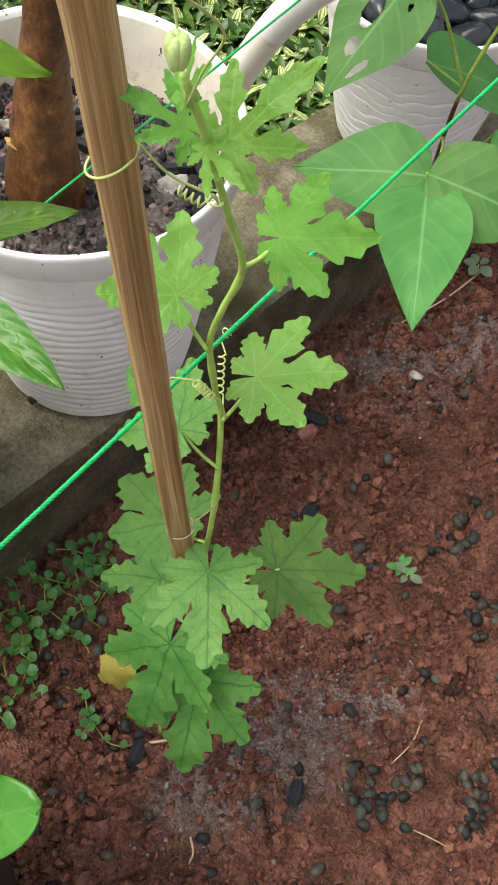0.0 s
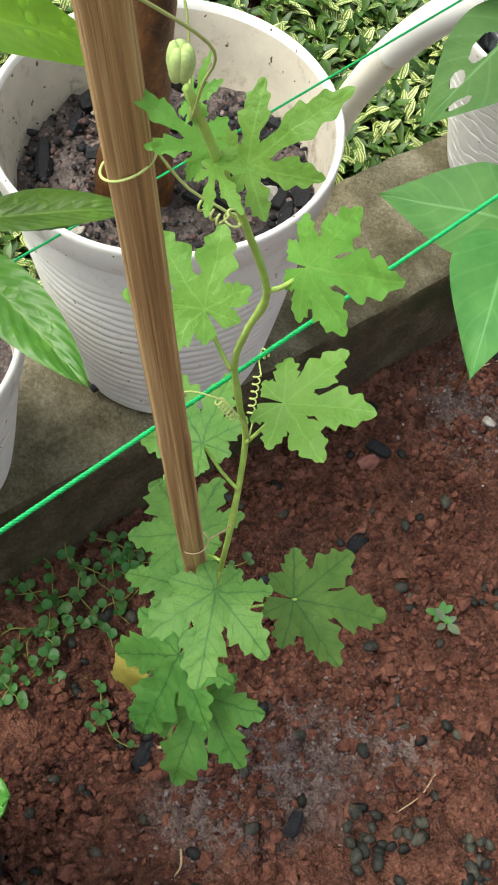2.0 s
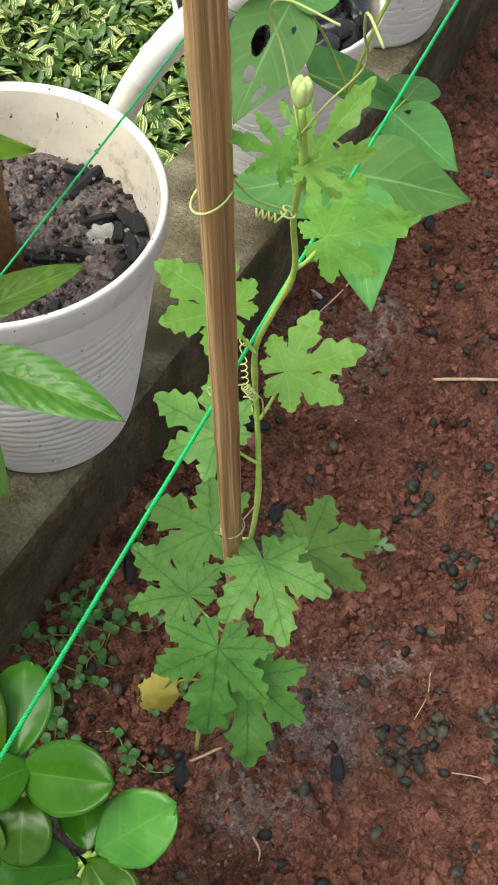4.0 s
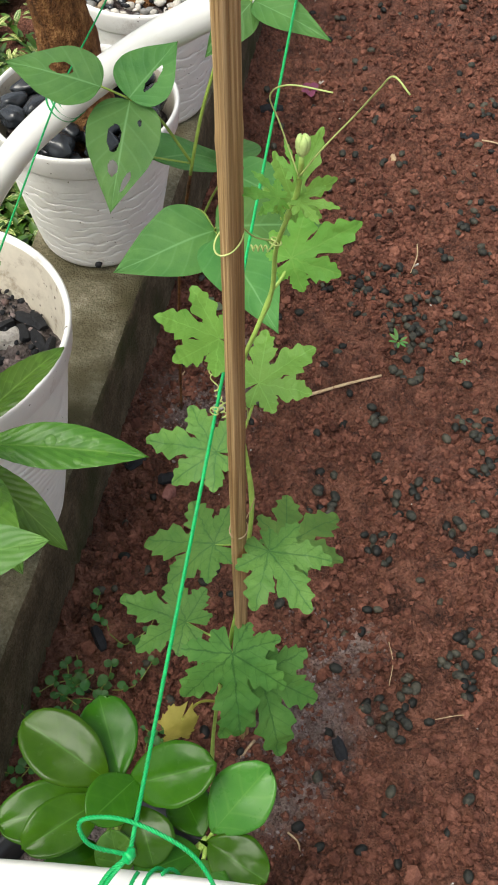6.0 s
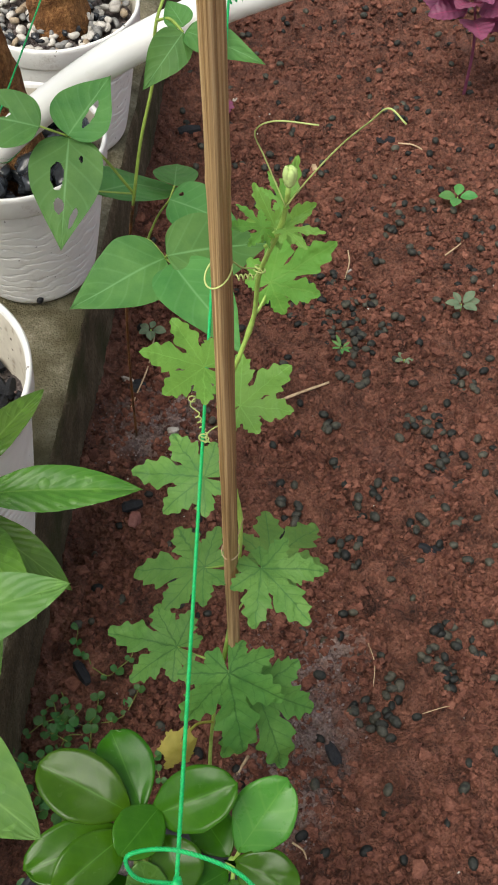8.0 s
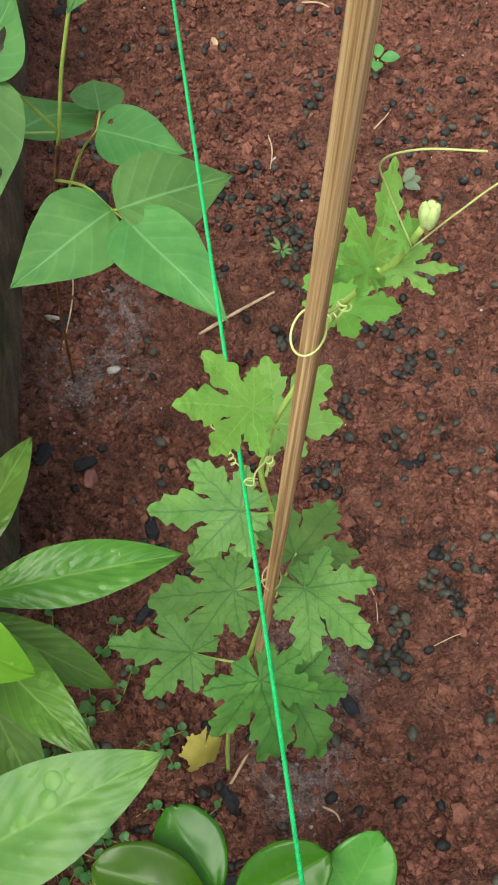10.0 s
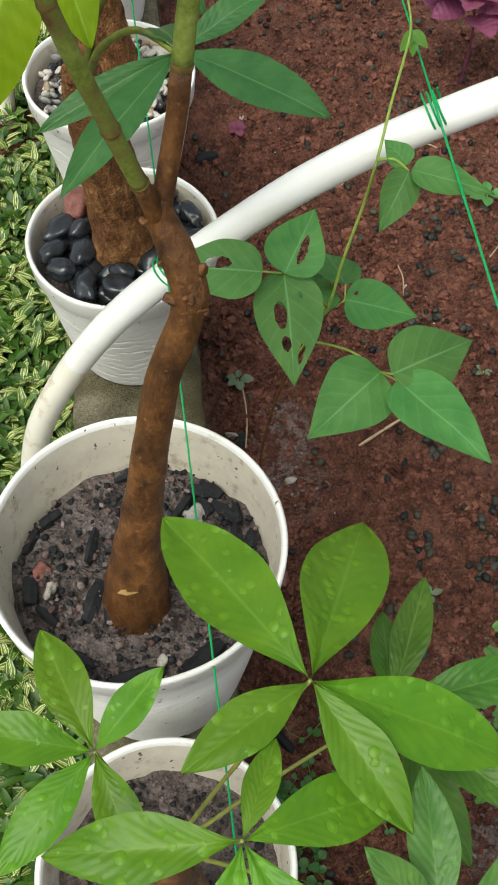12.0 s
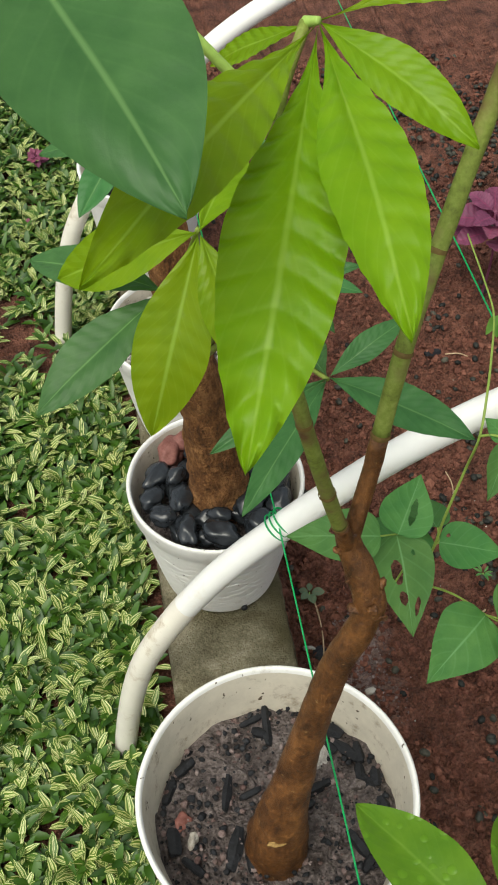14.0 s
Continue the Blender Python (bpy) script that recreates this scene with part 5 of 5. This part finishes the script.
# ---- money trees ----
def leaflets(ob, hub, tips, mat, wide, up=(0, -0.25, 1), droop=0.05, ripple=0.0025):
    for k, tip in enumerate(tips):
        h, t = Vector(hub), Vector(tip)
        b = h.lerp(t, 0.012)
        ln = (t - b).length
        part("leaflet", blade(b, t, up, ln * wide, 1.5 if ripple > 0.005 else 1.12, 0.57 if ripple > 0.005 else 0.52, droop, 0.16, ripple, 12, 132 if ripple > 0.005 else 84, 12, (), 0.25 * math.sin(k * 2.3), k * 1.3 + h.x * 50, 0.0, 0.84), mat, ob)


def build_tree_large():
    ob = thing("money_tree", (-0.086, 0.016, 0.36), "money tree with bare brown trunk forked in two", "tree", "money trees in pots")
    bm = bmesh.new()
    line = spline([(-0.088, 0.014, 0.335), (-0.087, 0.015, 0.38), (-0.080, 0.017, 0.45), (-0.064, 0.021, 0.56), (-0.044, 0.023, 0.68), (-0.026, 0.024, 0.738), (-0.024, 0.030, 0.765), (-0.034, 0.042, 0.800), (-0.038, 0.046, 0.818)], 70)
    tube(bm, line, lambda u: float(np.interp(u, (0, 0.07, 0.13, 0.19, 0.25, 0.31, 0.375, 0.5, 0.62, 0.7, 0.78, 0.88, 1), (0.031, 0.0305, 0.0285, 0.0255, 0.0210, 0.0170, 0.0140, 0.0114, 0.0106, 0.0115, 0.0112, 0.0088, 0.0080))), 28, True, 0.12)
    trunk = part("trunk", bm, BARK, ob)
    for x, y, z, s in ((-0.0895, -0.0030, 0.424, 0.015), (-0.016, 0.018, 0.750, 0.006), (-0.015, 0.030, 0.772, 0.007), (-0.035, 0.024, 0.757, 0.006), (-0.024, 0.016, 0.765, 0.006), (-0.036, 0.032, 0.780, 0.006), (-0.026, 0.044, 0.790, 0.006), (-0.044, 0.040, 0.806, 0.005)):
        bm = bmesh.new()
        lump(bm, (x, y, z), (s * 0.6, s * (0.22 if z < 0.5 else 0.45), s * 0.6), x * 77, 3, 0.7 if z < 0.5 else 1.1)
        part("knot", bm, SCAR if z < 0.5 else BARK, trunk, "pale tan bark scar" if z < 0.5 else "")
    for pts, r in (([(-0.036, 0.044, 0.806), (-0.024, 0.054, 0.86), (-0.007, 0.068, 0.956), (0.020, 0.095, 1.03), (0.060, 0.13, 1.14), (0.09, 0.15, 1.26)], (0.0066, 0.0048)), ([(-0.037, 0.042, 0.806), (-0.054, 0.032, 0.87), (-0.078, 0.014, 0.975), (-0.088, 0.035, 1.04), (-0.078, 0.085, 1.10), (-0.058, 0.12, 1.128)], (0.0060, 0.0030))):
        line = spline(pts, 60)
        cut = 16 if pts[-1][0] > 0 else 6
        bm = bmesh.new()
        tube(bm, line[:cut + 1], (r[0], r[0] * 0.85), 14, True, 0.12)
        limb = part("branch", bm, BARK, ob)
        bm = bmesh.new()
        tube(bm, line[cut:], (r[0] * 0.85, r[1]), 14, True, 0.06)
        shoot = part("green_shoot", bm, GREEN_BARK, limb, "green young upper branch")
        for k in (cut, cut + 7, cut + 16, cut + 27):
            bm = bmesh.new()
            fat = r[0] * 0.85 + (r[1] - r[0] * 0.85) * (k - cut) / (59 - cut)
            tube(bm, [line[k].lerp(line[k + 1], s) for s in (0.0, 0.15, 0.3, 0.45)], lambda u, fat=fat: fat * (1.02 + 0.09 * math.sin(math.pi * u)), 14, False, 0.15)
            part("node_ring", bm, RING, limb, "brown leaf-scar ring")
    hub = Vector((-0.053, 0.113, 1.132))
    leaflets(ob, hub, [(-0.121, -0.080, 1.049)], BRIGHT_LEAF, 0.245, (0, -0.55, 0.83), 0.03, 0.012)
    leaflets(ob, hub, [(-0.052, -0.062, 1.094)], BRIGHT_LEAF, 0.235, (0, -0.55, 0.83), 0.03, 0.0051)
    leaflets(ob, hub, [(-0.175, -0.048, 1.127), (-0.10, 0.155, 1.09), (0.06, 0.12, 1.15)], BRIGHT_LEAF, 0.19, (0, -0.6, 0.8), 0.04, 0.0055)
    leaflets(ob, hub, [(0.006, 0.042, 1.103)], BRIGHT_LEAF, 0.29, (0, -0.6, 0.8), 0.05, 0.003)
    leaflets(ob, (-0.19, 0.06, 1.225), [(-0.137, -0.078, 1.178)], DEEP_LEAF, 0.46, (0.15, -0.6, 0.8), 0.02, 0.001)
    leaflets(ob, (0.075, 0.145, 1.22), [(0.05, 0.02, 1.16), (0.16, 0.06, 1.16), (0.10, 0.26, 1.20)], DEEP_LEAF, 0.36)
    for a, b in (((-0.058, 0.12, 1.128), hub), ((-0.078, 0.085, 1.10), (-0.19, 0.10, 1.235)), ((-0.19, 0.10, 1.235), (-0.19, 0.06, 1.225))):
        part("leaf_stalk", stalk([a, Vector(a).lerp(Vector(b), 0.5), b], (0.003, 0.002)), VINE_STEM, ob)


def build_tree_stones():
    ob = thing("money_tree", (-0.074, 0.47, 0.33), "money tree with thick rough trunk among black stones", "tree", "money trees in pots")
    bm = bmesh.new()
    tube(bm, spline([(-0.074, 0.470, 0.30), (-0.075, 0.466, 0.36), (-0.082, 0.456, 0.46), (-0.091, 0.447, 0.55), (-0.095, 0.442, 0.60)], 70), lambda u: float(np.interp(u, (0, 0.2, 0.5, 0.75, 1), (0.039, 0.038, 0.031, 0.024, 0.018))), 40, True, 0.12)
    part("trunk", bm, ROUGH_BARK, ob)
    for pts in ([(-0.092, 0.442, 0.59), (-0.10, 0.41, 0.68), (-0.105, 0.36, 0.78), (-0.097, 0.30, 0.872)], [(-0.090, 0.442, 0.59), (-0.07, 0.39, 0.66), (-0.04, 0.30, 0.74), (-0.013, 0.211, 0.784)], [(-0.090, 0.442, 0.59), (-0.07, 0.38, 0.70), (-0.04, 0.34, 0.77), (-0.020, 0.317, 0.793)]):
        part("green_shoot", stalk(pts, (0.0045, 0.002), 24), GREEN_BARK, ob, "slender green shoot")
    leaflets(ob, (-0.097, 0.294, 0.874), [(-0.210, 0.347, 0.800), (-0.152, 0.222, 0.733)], BRIGHT_LEAF, 0.36, (0, -0.6, 0.8))
    leaflets(ob, (-0.097, 0.294, 0.874), [(-0.07, 0.215, 0.79), (-0.05, 0.39, 0.88)], BRIGHT_LEAF, 0.36, (0, -0.6, 0.8))
    leaflets(ob, (-0.125, 0.315, 0.80), [(-0.240, 0.245, 0.749), (-0.235, 0.40, 0.78)], DEEP_LEAF, 0.34)
    leaflets(ob, (-0.013, 0.210, 0.786), [(0.074, 0.119, 0.799), (0.055, 0.240, 0.810)], DEEP_LEAF, 0.29, (0, -0.35, 0.93))
    leaflets(ob, (-0.013, 0.210, 0.786), [(-0.111, 0.174, 0.758), (-0.097, 0.109, 0.762)], DEEP_LEAF, 0.21, (0, -0.35, 0.93))
    leaflets(ob, (-0.013, 0.210, 0.786), [(-0.024, 0.340, 0.708)], DEEP_LEAF, 0.26, (0, -0.35, 0.93))
    leaflets(ob, (-0.020, 0.317, 0.793), [(0.036, 0.309, 0.808), (0.028, 0.274, 0.811), (0.013, 0.294, 0.750), (-0.024, 0.400, 0.762)], DEEP_LEAF, 0.27, (0, -0.35, 0.93))


def build_tree_gravel():
    ob = thing("money_tree", (-0.085, 0.76, 0.33), "money tree with stout reddish trunk in pale gravel", "tree", "money trees in pots")
    bm = bmesh.new()
    tube(bm, spline([(-0.075, 0.755, 0.30), (-0.078, 0.757, 0.35), (-0.088, 0.76, 0.44), (-0.095, 0.765, 0.52)], 60), lambda u: 0.042 - 0.014 * u, 40, True, 0.16)
    part("trunk", bm, ROUGH_BARK, ob)
    for a, h in ((-2.2, 0.80), (0.6, 0.78), (2.0, 0.83)):
        hub = Vector((-0.095 + 0.06 * math.cos(a), 0.765 + 0.06 * math.sin(a), h - 0.12))
        part("green_shoot", stalk([(-0.095, 0.765, 0.50), ((-0.095 + hub.x) / 2, (0.765 + hub.y) / 2, 0.60), hub], (0.004, 0.002)), GREEN_BARK, ob)
        leaflets(ob, hub, [hub + Vector((0.11 * math.cos(a + b), 0.11 * math.sin(a + b), -0.035)) for b in (-1.3, 0.0, 1.2)], DEEP_LEAF, 0.34)


def build_tree_near():
    ob = thing("money_tree", (-0.066, -0.228, 0.285), "young leafy money tree with wet leaves in a white pot", "tree", "money trees in pots")
    bm = bmesh.new()
    tube(bm, spline([(-0.064, -0.228, 0.26), (-0.066, -0.228, 0.34), (-0.072, -0.230, 0.44), (-0.070, -0.228, 0.50)], 30), lambda u: 0.020 - 0.006 * u, 16, True, 0.15)
    part("trunk", bm, BARK, ob)
    top = Vector((-0.070, -0.228, 0.49))
    hubs = [((0.019, -0.198, 0.702), [(-0.052, -0.077, 0.675), (0.074, -0.076, 0.640), (0.128, -0.238, 0.650), (0.061, -0.277, 0.680), (-0.053, -0.240, 0.706)], TREE_LEAF, 0.345),
            ((-0.026, -0.275, 0.703), [(0.064, -0.248, 0.660), (-0.003, -0.226, 0.700), (-0.125, -0.268, 0.690), (-0.055, -0.36, 0.68), (0.02, -0.36, 0.675)], TREE_LEAF, 0.34),
            ((-0.103, -0.200, 0.630), [(-0.133, -0.121, 0.629), (-0.059, -0.166, 0.662), (-0.183, -0.182, 0.645), (-0.16, -0.26, 0.62), (-0.08, -0.27, 0.62)], TREE_LEAF, 0.36),
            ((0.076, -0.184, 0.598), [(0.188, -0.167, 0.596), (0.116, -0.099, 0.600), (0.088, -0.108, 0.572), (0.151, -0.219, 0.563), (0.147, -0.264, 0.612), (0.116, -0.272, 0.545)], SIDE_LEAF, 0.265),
            ((0.071, -0.320, 0.652), [(0.178, -0.281, 0.682), (0.034, -0.282, 0.692), (0.074, -0.241, 0.672), (0.03, -0.375, 0.62), (0.190, -0.398, 0.690)], DULL_LEAF, 0.34)]
    for hub, tips, mat, wide in hubs:
        h = Vector(hub)
        part("leaf_stalk", stalk([top, top.lerp(h, 0.5) + Vector((0, 0, 0.01)), h], (0.0017, 0.0011)), OLIVE_STALK, ob)
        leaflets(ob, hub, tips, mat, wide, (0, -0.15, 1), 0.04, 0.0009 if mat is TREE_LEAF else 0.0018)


build_tree_large()
build_tree_stones()
build_tree_gravel()
build_tree_near()


# ---- fleshy round-leaved plant in a black pot ----
def build_fleshy():
    m = plain_mat("black_pot_plastic", (0.015, 0.015, 0.017), 0.4, 0.5, 0.2, 40.0, 0.1)
    pot = thing("flower_pot", (0.188, -0.372, 0.0), "black plastic nursery pot standing on the soil", "flower pot")
    bm = bmesh.new()
    lathe(bm, (0.188, -0.372, -0.035), [(0.0, 0.0), (0.062, 0.0), (0.066, 0.005), (0.088, 0.355), (0.094, 0.357), (0.095, 0.375), (0.090, 0.377), (0.086, 0.36), (0.080, 0.30), (0.0, 0.30)], 56)
    part("body", bm, m, pot)
    pot_fill((0.188, -0.372, 0.315), 0.083, POT_SOIL, "dark potting soil in a black pot")
    ob = thing("peperomia_plant", (0.2, -0.34, 0.315), "peperomia with thick glossy round leaves in a black pot", "potted plant")
    mids = {"a": Vector((0.190, -0.308, 0.430)), "b": Vector((0.252, -0.318, 0.405))}
    for k, p in mids.items():
        part("stem", stalk([(0.195, -0.345, 0.31), Vector((0.195, -0.345, 0.31)).lerp(p, 0.5) + Vector((0.004, 0, 0)), p], (0.004, 0.0032)), VINE_STEM, ob)
    # stem, blade base, blade tip, width, young
    leaves = [("a", (0.186, -0.302, 0.432), (0.125, -0.280, 0.445), 0.040, 0), ("a", (0.192, -0.298, 0.428), (0.166, -0.252, 0.438), 0.036, 0), ("a", (0.200, -0.304, 0.436), (0.252, -0.287, 0.458), 0.037, 0), ("a", (0.184, -0.312, 0.424), (0.125, -0.341, 0.428), 0.036, 0), ("a", (0.186, -0.314, 0.432), (0.147, -0.353, 0.432), 0.031, 0), ("a", (0.204, -0.300, 0.440), (0.185, -0.334, 0.450), 0.030, 0), ("a", (0.207, -0.312, 0.424), (0.224, -0.341, 0.412), 0.034, 0), ("b", (0.255, -0.314, 0.412), (0.283, -0.276, 0.442), 0.037, 1), ("b", (0.253, -0.320, 0.410), (0.294, -0.336, 0.410), 0.032, 0), ("b", (0.249, -0.315, 0.402), (0.226, -0.287, 0.400), 0.028, 0), ("a", (0.192, -0.338, 0.402), (0.160, -0.362, 0.420), 0.030, 0), ("a", (0.204, -0.348, 0.402), (0.195, -0.330, 0.430), 0.024, 1), ("b", (0.248, -0.324, 0.402), (0.213, -0.349, 0.410), 0.032, 0), ("b", (0.252, -0.330, 0.402), (0.262, -0.372, 0.42), 0.034, 1), ("a", (0.190, -0.330, 0.402), (0.185, -0.388, 0.415), 0.034, 0)]
    for k, (s, base, tip, width, young) in enumerate(leaves):
        t, b = Vector(tip), Vector(base)
        bm = blade(b, t, (0.05, -0.3, 0.95), width * 1.08, 0.62, 0.54, 0.05, 0.14, 0.0, 5, 26, 12, (), 0.15 * math.sin(k * 1.7), k * 2.1, 0.0, 0.48)
        bmesh.ops.solidify(bm, geom=bm.faces[:], thickness=0.0012)
        leaf = part("leaf", bm, PALE_FLESHY if young else FLESHY_LEAF, ob, "paler young leaf" if young else "")
        part("leaf_stalk", stalk([mids[s] - Vector((0, 0, 0.004)), b], (0.0018, 0.0014), 6), VINE_STEM, leaf)


build_fleshy()


# ---- weeds ----
def weed(at, n, size, mat, label, rise=0.5, wide=0.6, seed=0, group="weeds on the soil"):
    x, y = at
    base = Vector((x, y, on_soil(x, y)))
    ob = thing("weed", base, label, "weed", group)
    r = random.Random(seed)
    top = base + Vector((0, 0, size * 0.5))
    part("stem", stalk([base - Vector((0, 0, 0.004)), top], 0.0009, 5), VINE_STEM, ob)
    for k in range(n):
        a = 2 * math.pi * k / n + r.uniform(-0.3, 0.3)
        ln = size * r.uniform(0.75, 1.15)
        tip = top + Vector((ln * math.cos(a), ln * math.sin(a), ln * rise * r.uniform(0.1, 0.8)))
        part("leaf", blade(top.lerp(tip, 0.12), tip, (0, -0.2, 1), ln * wide, 0.75, 0.5, 0.06, 0.2, 0, 5, 10, 6, (), 0, k), mat, ob)


weed((0.490, 0.814), 4, 0.028, WEED_LEAF, "small weed seedling with pale round leaves", 0.4, 0.6, 1)
weed((0.488, 0.584), 6, 0.024, GREY_WEED, "grey-green weed with reddish heart", 0.6, 0.5, 2)
weed((0.408, 0.484), 5, 0.013, GREY_WEED, "tiny grey-green star-shaped weed", 0.4, 0.5, 3)
weed((0.321, 0.490), 7, 0.018, WEED_LEAF, "small weed with narrow leaves among pebbles", 0.7, 0.25, 4)
weed((0.248, 0.150), 5, 0.014, WEED_LEAF, "small two-toned weed seedling", 0.5, 0.5, 5)
weed((0.258, 0.148), 4, 0.016, GREY_WEED, "small bluish weed seedling", 0.5, 0.5, 6)
weed((0.11, 1.012), 5, 0.020, PURPLE_LEAF, "tiny purple seedling on the soil", 0.4, 0.7, 7)
weed((0.055, 0.50), 5, 0.020, GREY_WEED, "flat grey-green weed by the kerb", 0.2, 0.6, 8)


def creeping_weed(at, seed):
    """A creeping stem with pairs of small round leaves."""
    r = random.Random(seed)
    x, y = at
    base = Vector((x, y, on_soil(x, y)))
    ob = thing("creeping_weed", base, "creeping weed with tiny round green leaves by the kerb", "weed", "creeping weeds")
    a = r.uniform(0, 6.28)
    pts = [base]
    for k in range(4):
        a += r.uniform(-0.9, 0.9)
        d = r.uniform(0.010, 0.019)
        p = pts[-1] + Vector((d * math.cos(a), d * math.sin(a), 0))
        p.z = on_soil(p.x, p.y, 0.004 + 0.003 * k)
        pts.append(p)
    part("stem", stalk(pts, (0.0007, 0.0005), 20), OLIVE_STALK, ob)
    for p in pts[1:]:
        for s in (-1, 1):
            if r.random() < 0.2:
                continue
            b = a + r.uniform(-0.8, 0.8)
            d = Vector((-math.sin(b) * s, math.cos(b) * s, r.uniform(0.1, 0.8))).normalized()
            ln = r.uniform(0.006, 0.012)
            part("leaf", blade(p, p + d * ln, (0, -0.15, 1), ln * 0.95, 0.55, 0.5, 0.08, 0.15, 0, 5, 8, 6, (), 0, r.random() * 9), CREEP_LEAF, ob)


for k in range(38):
    creeping_weed((abs(rng.gauss(0.055, 0.035)) + 0.012, rng.uniform(-0.28, 0.0)), k)


def build_purple():
    for x, y, s, sd in ((0.512, 1.10, 0.72, 1), (0.72, 1.32, 0.8, 2), (-0.30, 1.70, 0.20, 3), (-0.33, 1.50, 0.14, 4)):
        r = random.Random(sd)
        base = Vector((x, y, on_soil(x, y)))
        ob = thing("purple_amaranth", base, "purple-leaved amaranth plant in the bed", "leafy plant", "purple plants")
        top = base + Vector((-0.02 * s, -0.03 * s, 0.30 * s))
        part("stem", stalk([base, base.lerp(top, 0.5) + Vector((0.008, 0, 0)), top], (0.004 * s, 0.0025 * s)), PURPLE_LEAF, ob)
        for k in range(15):
            u = 0.62 + 0.38 * (k / 14) ** 0.6
            p = base.lerp(top, u)
            a, ln = k * 2.4, s * (0.24 - 0.16 * u) * r.uniform(0.85, 1.2)
            tip = p + Vector((ln * math.cos(a), ln * math.sin(a), ln * r.uniform(-0.1, 0.5)))
            part("leaf", blade(p.lerp(tip, 0.15), tip, (0, -0.3, 1), ln * 0.62, 0.7, 0.40, 0.06, 0.25, 0.016, 7, 42, 8, (), 0.3, k), PURPLE_LEAF, ob)


build_purple()
